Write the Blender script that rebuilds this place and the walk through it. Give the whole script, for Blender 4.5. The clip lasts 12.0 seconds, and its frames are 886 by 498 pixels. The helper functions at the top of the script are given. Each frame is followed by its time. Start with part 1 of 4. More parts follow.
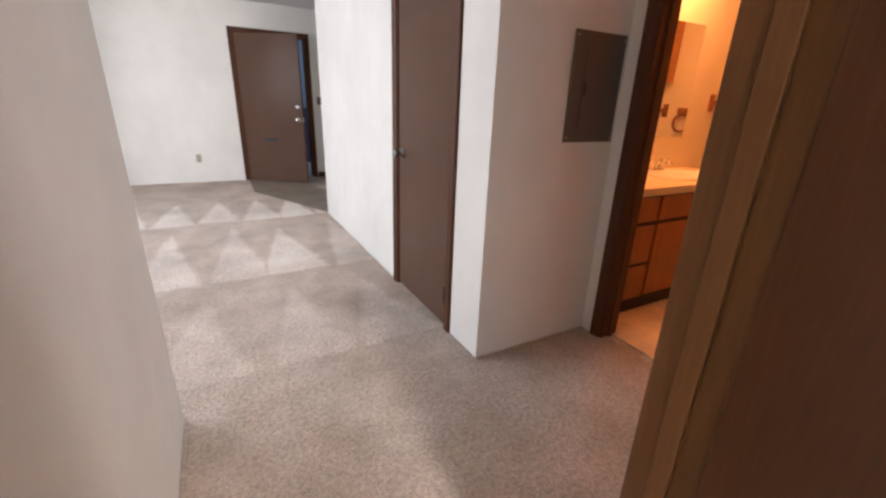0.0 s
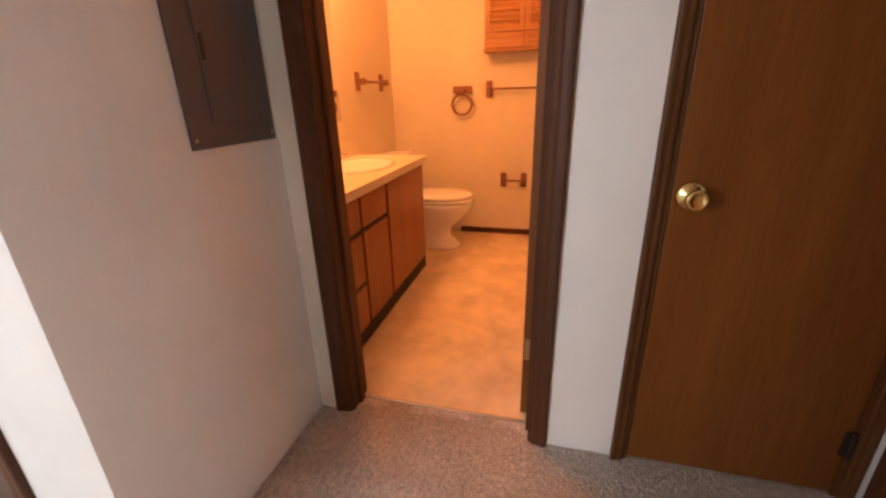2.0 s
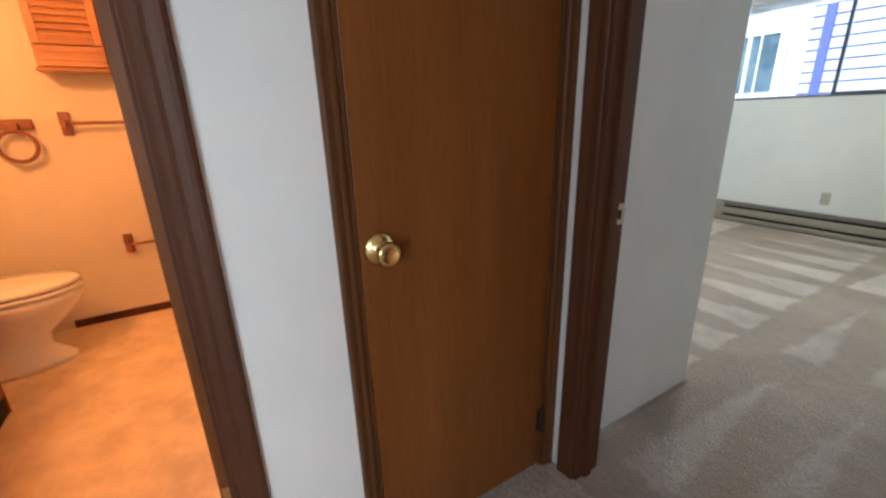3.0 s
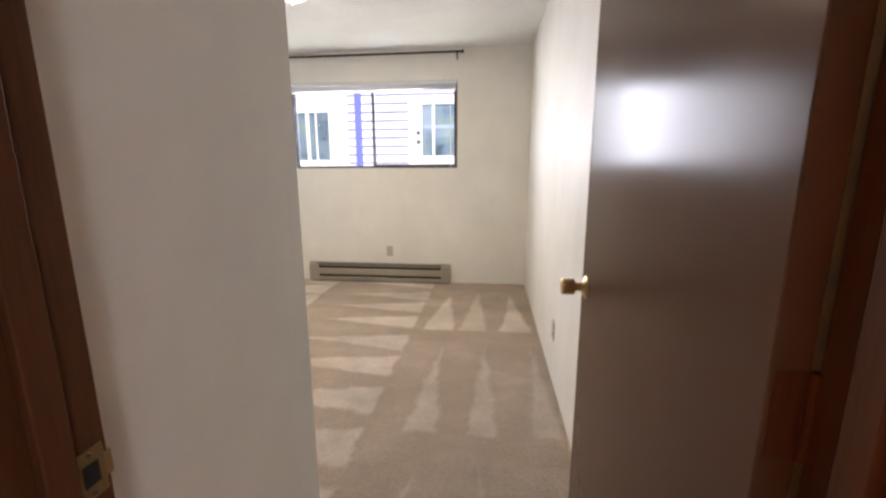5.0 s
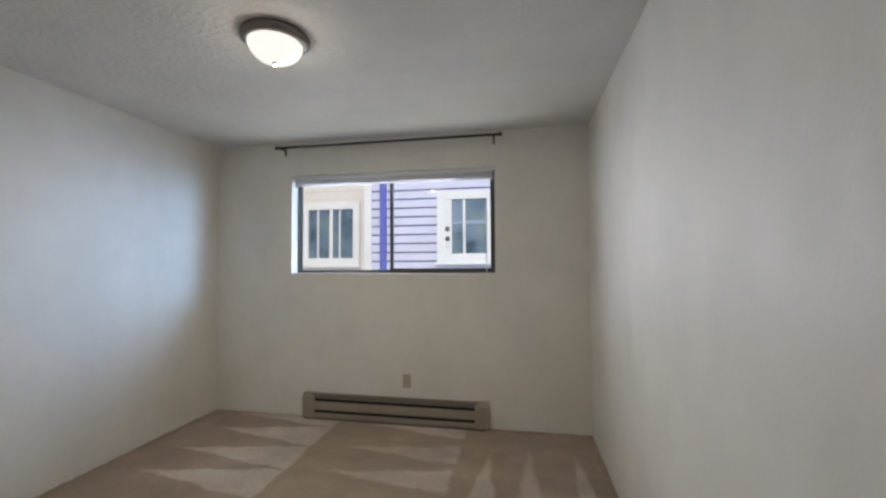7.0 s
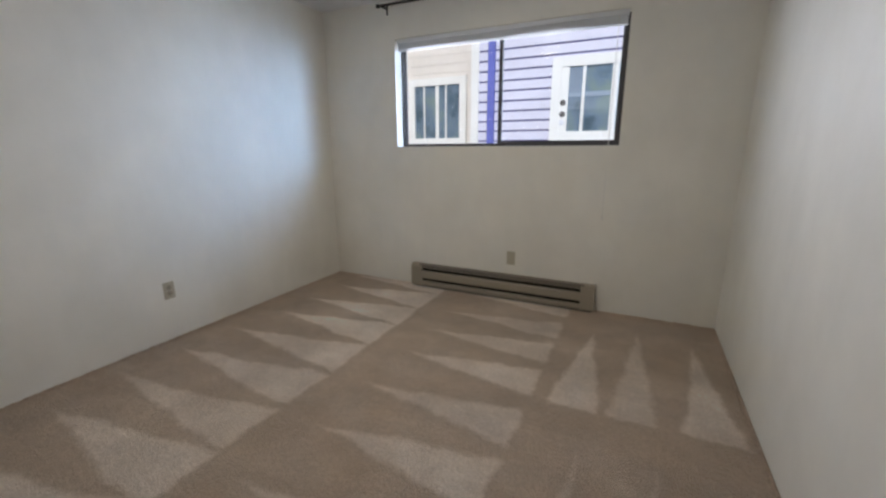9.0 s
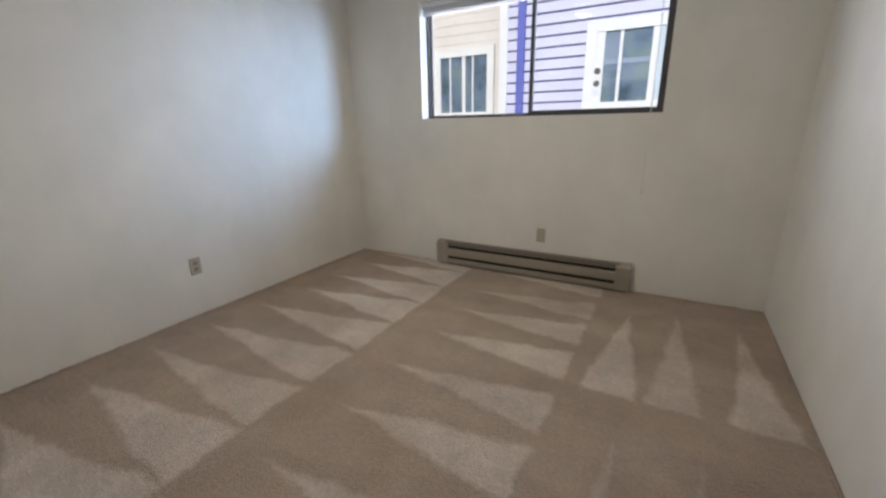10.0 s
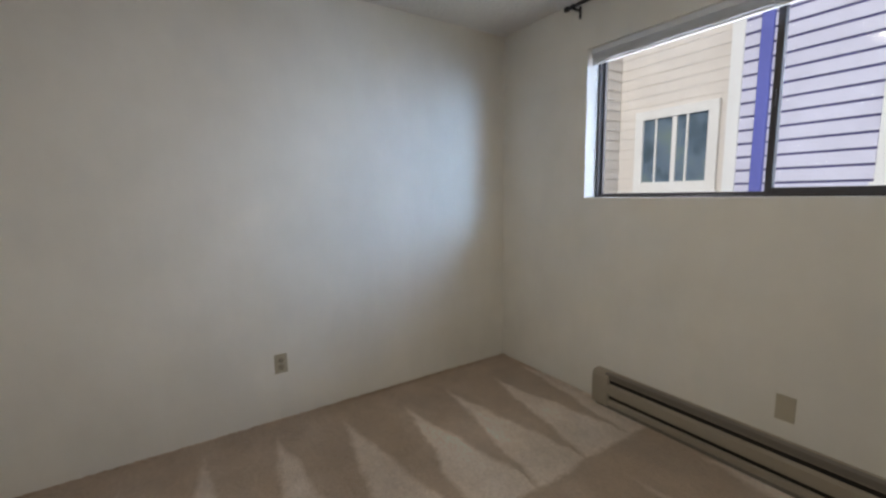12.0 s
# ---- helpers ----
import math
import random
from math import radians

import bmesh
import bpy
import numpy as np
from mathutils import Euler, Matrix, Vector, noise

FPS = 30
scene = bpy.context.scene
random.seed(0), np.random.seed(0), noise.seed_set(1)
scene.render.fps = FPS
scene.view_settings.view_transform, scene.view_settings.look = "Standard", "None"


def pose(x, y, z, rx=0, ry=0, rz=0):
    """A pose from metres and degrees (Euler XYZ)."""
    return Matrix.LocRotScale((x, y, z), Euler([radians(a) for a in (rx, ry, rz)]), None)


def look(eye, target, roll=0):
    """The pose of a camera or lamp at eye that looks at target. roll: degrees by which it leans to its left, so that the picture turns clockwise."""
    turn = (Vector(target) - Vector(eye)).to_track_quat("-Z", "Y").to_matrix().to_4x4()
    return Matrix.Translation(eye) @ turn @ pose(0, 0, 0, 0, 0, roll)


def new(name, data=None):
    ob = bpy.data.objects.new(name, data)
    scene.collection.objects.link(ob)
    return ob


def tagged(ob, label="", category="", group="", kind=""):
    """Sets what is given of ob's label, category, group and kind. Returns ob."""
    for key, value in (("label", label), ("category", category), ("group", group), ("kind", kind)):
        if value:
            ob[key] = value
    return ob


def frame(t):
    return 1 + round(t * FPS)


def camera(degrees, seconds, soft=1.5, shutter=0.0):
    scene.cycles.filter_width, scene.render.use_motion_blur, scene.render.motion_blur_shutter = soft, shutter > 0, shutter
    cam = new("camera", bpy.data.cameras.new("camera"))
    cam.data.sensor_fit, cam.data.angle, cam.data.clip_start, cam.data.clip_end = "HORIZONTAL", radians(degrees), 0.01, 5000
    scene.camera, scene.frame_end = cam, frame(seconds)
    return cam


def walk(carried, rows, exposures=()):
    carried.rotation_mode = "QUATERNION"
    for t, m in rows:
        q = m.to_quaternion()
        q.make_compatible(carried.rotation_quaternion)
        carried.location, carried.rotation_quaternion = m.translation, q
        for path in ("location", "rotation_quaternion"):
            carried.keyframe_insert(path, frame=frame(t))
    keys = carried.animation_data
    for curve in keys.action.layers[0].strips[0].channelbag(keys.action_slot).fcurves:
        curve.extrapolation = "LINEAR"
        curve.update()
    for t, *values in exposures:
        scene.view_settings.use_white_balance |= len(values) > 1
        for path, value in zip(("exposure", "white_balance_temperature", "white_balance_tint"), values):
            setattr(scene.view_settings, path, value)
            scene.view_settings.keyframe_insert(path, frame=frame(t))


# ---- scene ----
cam = camera(94.8, 12.0, soft=2.5)
PATH = [
    (0, (0.001, 0.097, 1.223), (-0.912, -1.548, 0.546), 2.0),
    (0.3, (-0.089, 0.006, 1.221), (-1.065, -1.606, 0.551), 1.8),
    (0.5, (-0.14, -0.081, 1.215), (-1.18, -1.661, 0.566), 1.6),
    (0.6, (-0.173, -0.111, 1.216), (-1.251, -1.669, 0.575), 1.7),
    (0.9, (-0.275, -0.222, 1.198), (-1.471, -1.686, 0.543), 0.8),
    (1, (-0.31, -0.267, 1.212), (-1.553, -1.684, 0.545), 0.4),
    (1.5, (-0.458, -0.401, 1.194), (-1.992, -1.483, 0.504), -0.8),
    (2, (-0.6, -0.51, 1.174), (-2.407, -1.004, 0.472), -1.6),
    (2.5, (-0.761, -0.567, 1.188), (-2.618, -0.262, 0.511), -1.4),
    (3, (-0.949, -0.481, 1.19), (-2.583, 0.494, 0.574), -1.8),
    (3.3, (-1.021, -0.415, 1.192), (-2.414, 0.899, 0.614), -2.1),
    (3.5, (-1.064, -0.364, 1.203), (-2.259, 1.131, 0.622), -1.5),
    (3.7, (-1.1, -0.311, 1.202), (-2.092, 1.333, 0.644), -1.3),
    (5.3, (-1.252, 0.319, 1.265), (-1.415, 2.286, 0.928), -0.0),
    (5.5, (-1.284, 0.427, 1.276), (-1.420, 2.401, 0.992), 0.0),
    (6, (-1.345, 0.700, 1.284), (-1.470, 2.689, 1.116), 0.0),
    (6.5, (-1.362, 0.972, 1.337), (-1.566, 2.961, 1.303), 0.2),
    (7, (-1.366, 1.180, 1.352), (-1.741, 3.143, 1.418), -0.3),
    (7.2, (-1.358, 1.243, 1.366), (-1.830, 3.183, 1.450), -0.4),
    (8.8, (-1.403, 1.331, 1.277), (-2.254, 3.102, 0.906), -0.4),
    (9, (-1.411, 1.322, 1.241), (-2.251, 3.073, 0.764), -0.2),
    (9.5, (-1.436, 1.329, 1.182), (-2.275, 3.025, 0.533), -0.2),
    (10, (-1.466, 1.415, 1.2), (-2.405, 3.084, 0.622), -1.0),
    (10.5, (-1.457, 1.631, 1.244), (-2.551, 3.247, 0.805), -1.1),
    (11, (-1.48, 1.877, 1.274), (-2.71, 3.418, 0.937), -0.8),
    (11.5, (-1.634, 2.113, 1.264), (-3.041, 3.51, 1.002), -0.7),
    (12, (-1.742, 2.4, 1.29), (-3.402, 3.484, 1.029), -0.9),
]
EXPOSURES = [(0.0, 0.3, 6250, 13), (1.0, 0.28, 6150, 13), (1.5, 0.3, 6150, 13), (2.0, 0.7, 6500, 14), (2.5, 1.0, 5550, 4), (3.0, 0.95, 5400, 0), (3.5, 1.05, 6350, 11), (5.3, 0.92, 6750, 14), (5.5, 0.82, 6750, 14), (6.0, 0.45, 6550, 13), (6.5, 0.0, 6300, 11), (7.0, -0.2, 6300, 11), (9.0, -0.1, 6250, 11), (9.5, 0.05, 6350, 12), (10.5, 0.0, 6350, 11), (11.0, -0.08, 6300, 11), (12.0, -0.35, 6550, 11)]
walk(cam, [(t, look(eye, target, roll)) for t, eye, target, roll in PATH], EXPOSURES)
# ---- world, sun, large lights ----
world = bpy.data.worlds.new("world")
scene.world = world
world.use_nodes = True
wn = world.node_tree
sky = wn.nodes.new("ShaderNodeTexSky")
sky.sky_type = "NISHITA"
sky.sun_disc = False
sky.sun_elevation, sky.sun_rotation = radians(44), radians(165)
wn.links.new(sky.outputs[0], wn.nodes["Background"].inputs[0])
wn.nodes["Background"].inputs[1].default_value = 0.13


def lamp(name, kind, m, energy, color, size=0.1, size_y=None):
    data = bpy.data.lights.new(name, kind)
    data.energy, data.color = energy, color
    if kind == "AREA":
        data.shape, data.size, data.size_y = "RECTANGLE" if size_y else "DISK", size, size_y or size
    elif kind == "SUN":
        data.angle = size
    else:
        data.shadow_soft_size = size
    ob = new(name, data)
    ob.matrix_world = m
    return ob


lamp("sun", "SUN", look((-1, -9, 13), (-4.5, 4, 0)), 2.3, (1.0, 0.95, 0.86), radians(0.5))
# area lamps stand in for sky light at the bedroom and living-room windows
lamp("window_daylight", "AREA", look((-3.05, 5.75, 1.85), (-1.3, 2.6, 0.75)), 66, (0.82, 0.87, 1.0), 2.0, 1.2)
# narrow lamp added outside to throw the bluish patch on the west wall
bounce = lamp("facade_bounce", "AREA", look((-0.35, 5.55, 1.95), (-4.15, 3.45, 1.15)), 27, (0.44, 0.67, 1.0), 1.0, 0.9)
bounce.data.spread = radians(70)
# low lamp added outside the window to brighten the ceiling near it
lamp("window_bounce", "AREA", look((-2.45, 5.15, 0.95), (-2.45, 3.2, 2.44)), 19, (0.95, 1.0, 0.88), 1.8, 0.6)
lamp("living_daylight", "AREA", look((3.3, -4.05, 1.72), (-1.2, -1.4, 0.3)), 112, (0.90, 0.94, 1.0), 2.6, 1.3)
# bulbs: bathroom vanity bar, bedroom ceiling lamp
lamp("bathroom_bulbs", "POINT", pose(-2.70, -1.62, 2.16), 38, (1.0, 0.355, 0.105), 0.12)
lamp("bedroom_bulb", "POINT", pose(-2.51, 2.915, 2.345), 2.6, (1.0, 0.88, 0.71), 0.09)
lamp("bedroom_dome", "AREA", look((-2.51, 2.915, 2.30), (-2.51, 2.915, 0.0)), 12, (1.0, 0.90, 0.68), 0.05)
# area lamp added in the unseen first bedroom, standing in for its daylight
lamp("first_bedroom_daylight", "AREA", look((-0.40, 3.12, 1.5), (-0.45, -0.8, 0.6)), 165, (1.0, 0.93, 0.90), 0.45, 1.0)


# ---- materials ----
def material(name, color, rough=0.6, metal=0.0):
    m = bpy.data.materials.new(name)
    m.use_nodes = True
    b = m.node_tree.nodes["Principled BSDF"]
    b.inputs["Base Color"].default_value = (*color, 1)
    b.inputs["Roughness"].default_value = rough
    b.inputs["Metallic"].default_value = metal
    return m, m.node_tree, b


def coords(nt, scale=(1, 1, 1)):
    tc = nt.nodes.new("ShaderNodeTexCoord")
    mp = nt.nodes.new("ShaderNodeMapping")
    mp.inputs["Scale"].default_value = scale
    nt.links.new(tc.outputs["Object"], mp.inputs["Vector"])
    return mp.outputs[0]


def noise_tex(nt, vec, scale, detail=4.0, rough=0.55):
    n = nt.nodes.new("ShaderNodeTexNoise")
    n.inputs["Scale"].default_value, n.inputs["Detail"].default_value, n.inputs["Roughness"].default_value = scale, detail, rough
    nt.links.new(vec, n.inputs["Vector"])
    return n.outputs["Fac"]


def ramp(nt, fac, stops):
    r = nt.nodes.new("ShaderNodeValToRGB")
    while len(r.color_ramp.elements) < len(stops):
        r.color_ramp.elements.new(0.5)
    for e, (p, c) in zip(r.color_ramp.elements, stops):
        e.position, e.color = p, (*c, 1)
    nt.links.new(fac, r.inputs[0])
    return r.outputs[0]


def mth(nt, op, a, b=0.0, clamp=False):
    n = nt.nodes.new("ShaderNodeMath")
    n.operation, n.use_clamp = op, clamp
    for i, v in enumerate((a, b)):
        if isinstance(v, (int, float)):
            n.inputs[i].default_value = v
        else:
            nt.links.new(v, n.inputs[i])
    return n.outputs[0]


def mix(nt, fac, a, b, blend="MIX"):
    n = nt.nodes.new("ShaderNodeMix")
    n.data_type, n.blend_type = "RGBA", blend
    for i, v in ((0, fac), (6, a), (7, b)):
        if isinstance(v, (int, float)):
            n.inputs[i].default_value = v
        elif isinstance(v, tuple):
            n.inputs[i].default_value = (*v, 1)
        else:
            nt.links.new(v, n.inputs[i])
    return n.outputs[2]


def bump(nt, b, height, strength, distance):
    n = nt.nodes.new("ShaderNodeBump")
    n.inputs["Strength"].default_value, n.inputs["Distance"].default_value = strength, distance
    nt.links.new(height, n.inputs["Height"])
    nt.links.new(n.outputs[0], b.inputs["Normal"])


def paint(name, color, grain=90.0, height=0.0012, strength=0.35, rough=0.75, blotch=0.06):
    m, nt, b = material(name, color, rough)
    v = coords(nt)
    dark = tuple(c * (1 - blotch) for c in color)
    light = tuple(min(1, c * (1 + blotch * 0.5)) for c in color)
    base = ramp(nt, noise_tex(nt, v, 1.7, 5), [(0.3, dark), (0.7, light)])
    brush = ramp(nt, noise_tex(nt, coords(nt, (1.0, 1.0, 0.3)), 7.0, 5, 0.6), [(0.36, (1 - blotch * 0.3,) * 3), (0.62, (1.0,) * 3)])
    nt.links.new(mix(nt, 1.0, base, brush, "MULTIPLY"), b.inputs["Base Color"])
    h = mth(nt, "ADD", noise_tex(nt, v, grain, 3), mth(nt, "MULTIPLY", noise_tex(nt, v, grain * 0.25, 2), 0.7))
    bump(nt, b, h, strength, height)
    return m


def uneven_gloss(m, lo, hi, scale):
    """Roughness that wanders between lo and hi in soft patches."""
    nt = m.node_tree
    rr = nt.nodes.new("ShaderNodeMapRange")
    rr.inputs[1].default_value, rr.inputs[2].default_value, rr.inputs[3].default_value, rr.inputs[4].default_value = 0.32, 0.68, lo, hi
    nt.links.new(noise_tex(nt, coords(nt, (1, 1, 0.45)), scale, 5, 0.65), rr.inputs[0])
    nt.links.new(rr.outputs[0], nt.nodes["Principled BSDF"].inputs["Roughness"])


def wood(name, dark, mid, light, rough=0.35, grain_axis="z", ring=26.0, stretch=14.0, gloss=0.5, relief=0.12):
    m, nt, b = material(name, mid, rough)
    b.inputs["Specular IOR Level"].default_value = gloss
    sc = {"z": (1, 1, 1 / stretch), "x": (1 / stretch, 1, 1), "y": (1, 1 / stretch, 1)}[grain_axis]
    v = coords(nt, sc)
    fine = noise_tex(nt, v, ring * 6, 6, 0.65)
    broad = noise_tex(nt, v, ring * 0.35, 3)
    f = mth(nt, "ADD", mth(nt, "MULTIPLY", fine, 0.5), mth(nt, "MULTIPLY", broad, 0.5))
    nt.links.new(ramp(nt, f, [(0.32, dark), (0.5, mid), (0.68, light)]), b.inputs["Base Color"])
    rr = nt.nodes.new("ShaderNodeMapRange")
    rr.inputs[3].default_value, rr.inputs[4].default_value = rough - 0.03, rough + 0.04
    nt.links.new(noise_tex(nt, coords(nt), 3.0), rr.inputs[0])
    nt.links.new(rr.outputs[0], b.inputs["Roughness"])
    bump(nt, b, fine, relief, 0.0006)
    return m


def wedges(nt, u, v, u0, u1, period, fill, phase, warp):
    """Vacuum strokes: uneven wedges that widen from u0 to u1, repeated along v."""
    vv = mth(nt, "ADD", mth(nt, "ADD", mth(nt, "DIVIDE", v, period), phase), warp)
    cell = nt.nodes.new("ShaderNodeTexWhiteNoise")
    cell.noise_dimensions = "1D"
    nt.links.new(mth(nt, "ADD", mth(nt, "FLOOR", vv), u0 * 7.3), cell.inputs["W"])
    rnd = cell.outputs["Value"]
    run = mth(nt, "DIVIDE", mth(nt, "SUBTRACT", u, u0), u1 - u0)
    inside = mth(nt, "MULTIPLY", mth(nt, "GREATER_THAN", run, 0.0), mth(nt, "MULTIPLY", mth(nt, "SUBTRACT", 1.0, run), 40.0, True))
    run = mth(nt, "SUBTRACT", run, mth(nt, "MULTIPLY", rnd, 0.16))
    tri = mth(nt, "ABSOLUTE", mth(nt, "SUBTRACT", mth(nt, "FRACT", vv), mth(nt, "ADD", 0.42, mth(nt, "MULTIPLY", rnd, 0.16))))
    edge = mth(nt, "SUBTRACT", mth(nt, "MULTIPLY", run, mth(nt, "MULTIPLY", mth(nt, "ADD", 1.0, mth(nt, "MULTIPLY", rnd, 0.40)), fill)), tri)
    soft = mth(nt, "MULTIPLY", edge, 11.0, True)
    return mth(nt, "MULTIPLY", mth(nt, "MULTIPLY", soft, inside), mth(nt, "ADD", 0.65, mth(nt, "MULTIPLY", rnd, 0.35)))


def carpet_material():
    m, nt, b = material("carpet", (0.42, 0.33, 0.25), 0.95)
    v = coords(nt)
    sep = nt.nodes.new("ShaderNodeSeparateXYZ")
    nt.links.new(v, sep.inputs[0])
    x, y = sep.outputs[0], sep.outputs[1]
    warp = mth(nt, "MULTIPLY", mth(nt, "SUBTRACT", noise_tex(nt, v, 1.3, 3), 0.5), 0.25)
    wx = mth(nt, "ADD", x, mth(nt, "MULTIPLY", mth(nt, "SUBTRACT", noise_tex(nt, v, 6.0, 6, 0.7), 0.5), 0.11))
    wy = mth(nt, "ADD", y, mth(nt, "MULTIPLY", mth(nt, "SUBTRACT", noise_tex(nt, v, 5.1, 6, 0.7), 0.5), 0.11))
    marks = [
        wedges(nt, wx, wy, -4.06, -2.89, 0.345, 0.50, 0.457, warp),
        mth(nt, "MULTIPLY", wedges(nt, wx, wy, -2.82, -1.80, 0.380, 0.38, 0.816, warp), 0.85),
        mth(nt, "MULTIPLY", wedges(nt, wy, wx, 4.34, 3.18, 0.300, 0.40, -0.10, warp), 0.8),
        mth(nt, "MULTIPLY", wedges(nt, wy, wx, 3.12, 1.90, 0.330, 0.26, 0.20, warp), 0.6),
        mth(nt, "MULTIPLY", wedges(nt, wy, wx, 1.86, 0.62, 0.310, 0.32, 0.45, warp), 0.5),
        mth(nt, "MULTIPLY", wedges(nt, wy, wx, -5.60, -4.44, 0.400, 0.50, 0.30, warp), 0.9),
        mth(nt, "MULTIPLY", wedges(nt, wy, wx, -4.40, -2.86, 0.460, 0.50, 0.50, warp), 0.7),
        mth(nt, "MULTIPLY", wedges(nt, wy, wx, -2.80, -1.70, 0.520, 0.42, 0.10, warp), 0.4),
    ]
    right = mth(nt, "GREATER_THAN", x, -1.76)
    for k in (2, 3, 4):
        marks[k] = mth(nt, "MULTIPLY", marks[k], right)
    total = marks[0]
    for k in marks[1:]:
        total = mth(nt, "ADD", total, k)
    streak = noise_tex(nt, v, 3.2, 6, 0.68)
    total = mth(nt, "MULTIPLY", total, mth(nt, "ADD", 0.20, mth(nt, "MULTIPLY", streak, 1.25)), True)
    # the hall carpet is brushed one way, in patches; foot traffic has roughened its pile
    hall_side = mth(nt, "LESS_THAN", y, 0.43)
    # these patches also lighten the hall floor, its cool daylight put into the colour
    patch = mth(nt, "MULTIPLY", mth(nt, "SUBTRACT", noise_tex(nt, v, 2.6, 6, 0.68), 0.30), 2.4, True)
    total = mth(nt, "ADD", total, mth(nt, "MULTIPLY", hall_side, mth(nt, "MULTIPLY", patch, 0.58)), True)
    smear = mth(nt, "MULTIPLY", mth(nt, "SUBTRACT", noise_tex(nt, coords(nt, (0.55, 1.0, 1.0)), 2.3, 6, 0.66), 0.47), 3.2, True)
    total = mth(nt, "ADD", total, mth(nt, "MULTIPLY", mth(nt, "SUBTRACT", 1.0, hall_side), mth(nt, "MULTIPLY", smear, 0.30)), True)
    pile = noise_tex(nt, v, 150.0, 2, 0.7)
    tuft = noise_tex(nt, v, 55.0, 4, 0.72)
    grain = mth(nt, "ADD", mth(nt, "MULTIPLY", pile, 0.42), mth(nt, "MULTIPLY", tuft, 0.58))
    calm = mth(nt, "ADD", 0.36, mth(nt, "MULTIPLY", hall_side, 0.50))
    grain = mth(nt, "ADD", 0.5, mth(nt, "MULTIPLY", mth(nt, "SUBTRACT", grain, 0.5), calm))
    base = ramp(nt, grain, [(0.34, (0.27, 0.192, 0.134)), (0.50, (0.600, 0.450, 0.328)), (0.66, (0.85, 0.68, 0.53))])
    cloud = ramp(nt, noise_tex(nt, v, 1.9, 6, 0.66), [(0.34, (0.78, 0.77, 0.76)), (0.66, (1.10, 1.10, 1.10))])
    col = mix(nt, 1.0, base, cloud, "MULTIPLY")
    # brushed marks; their bluish lift also puts window daylight into the colour
    col = mix(nt, total, col, mix(nt, 1.0, col, (1.76, 2.04, 2.46), "MULTIPLY"))
    nt.links.new(col, b.inputs["Base Color"])
    b.inputs["Sheen Weight"].default_value = 0.25
    bump(nt, b, mth(nt, "ADD", pile, mth(nt, "MULTIPLY", tuft, 1.4)), 1.0, 0.018)
    return m


def vinyl_material(name, light, dark):
    m, nt, b = material(name, light, 0.42)
    v = coords(nt)
    brick = nt.nodes.new("ShaderNodeTexBrick")
    brick.offset = 0.5
    for k, val in (("Scale", 1.0), ("Mortar Size", 0.004), ("Mortar Smooth", 0.4), ("Brick Width", 0.3), ("Row Height", 0.3), ("Bias", 0.0)):
        brick.inputs[k].default_value = val
    brick.inputs["Color1"].default_value = (*light, 1)
    brick.inputs["Color2"].default_value = (*[0.6 * a + 0.4 * c for a, c in zip(light, dark)], 1)
    brick.inputs["Mortar"].default_value = (*[0.75 * a + 0.25 * c for a, c in zip(light, dark)], 1)
    nt.links.new(v, brick.inputs["Vector"])
    stain = ramp(nt, noise_tex(nt, v, 5.0, 6, 0.65), [(0.35, (0.78, 0.76, 0.74)), (0.62, (1.05, 1.04, 1.03))])
    nt.links.new(mix(nt, 1.0, brick.outputs["Color"], stain, "MULTIPLY"), b.inputs["Base Color"])
    bump(nt, b, noise_tex(nt, v, 70, 3), 0.2, 0.001)
    return m


def metal(name, color, rough=0.3):
    m, nt, b = material(name, color, rough, 1.0)
    v = coords(nt)
    rr = nt.nodes.new("ShaderNodeMapRange")
    rr.inputs[3].default_value, rr.inputs[4].default_value = rough * 0.7, rough * 1.4
    nt.links.new(noise_tex(nt, v, 30.0), rr.inputs[0])
    nt.links.new(rr.outputs[0], b.inputs["Roughness"])
    return m


def glow(name, color, strength):
    m, nt, b = material(name, color, 0.4)
    b.inputs["Emission Color"].default_value = (*color, 1)
    b.inputs["Emission Strength"].default_value = strength
    return m


WALL = paint("wall_paint", (0.82, 0.80, 0.75), rough=0.52, blotch=0.08)
uneven_gloss(WALL, 0.48, 0.70, 4.5)
WALL_BATH = paint("bathroom_wall_paint", (0.70, 0.62, 0.48), 70)
CEIL = paint("ceiling_texture", (0.74, 0.73, 0.725), 42, 0.008, 0.8, 0.9, 0.08)
CARPET = carpet_material()
VINYL = vinyl_material("bathroom_vinyl", (0.84, 0.70, 0.50), (0.70, 0.56, 0.38))
ENTRY = vinyl_material("entry_vinyl", (0.30, 0.25, 0.20), (0.22, 0.18, 0.14))
DOOR_BROWN = wood("dark_door_stain", (0.130, 0.041, 0.007), (0.178, 0.058, 0.011), (0.225, 0.079, 0.016), 0.36, gloss=0.3)
DOOR_GREY = paint("taupe_door_paint", (0.128, 0.075, 0.053), 26, 0.0006, 0.14, 0.20, 0.08)
DOOR_GREY.node_tree.nodes["Principled BSDF"].inputs["Specular IOR Level"].default_value = 0.055
uneven_gloss(DOOR_GREY, 0.17, 0.27, 3.0)
TRIM = wood("dark_trim_stain", (0.062, 0.022, 0.009), (0.088, 0.032, 0.013), (0.116, 0.045, 0.019), 0.50, gloss=0.22)
TRIM_BROWN = wood("brown_casing_stain", (0.075, 0.028, 0.008), (0.105, 0.040, 0.012), (0.135, 0.056, 0.018), 0.46, gloss=0.22)
# door stain darkened: the shade on door_4's leaf is put into the colour
DOOR_SHADED = wood("shaded_door_stain", (0.030, 0.010, 0.003), (0.044, 0.015, 0.004), (0.060, 0.022, 0.006), 0.42, gloss=0.2)
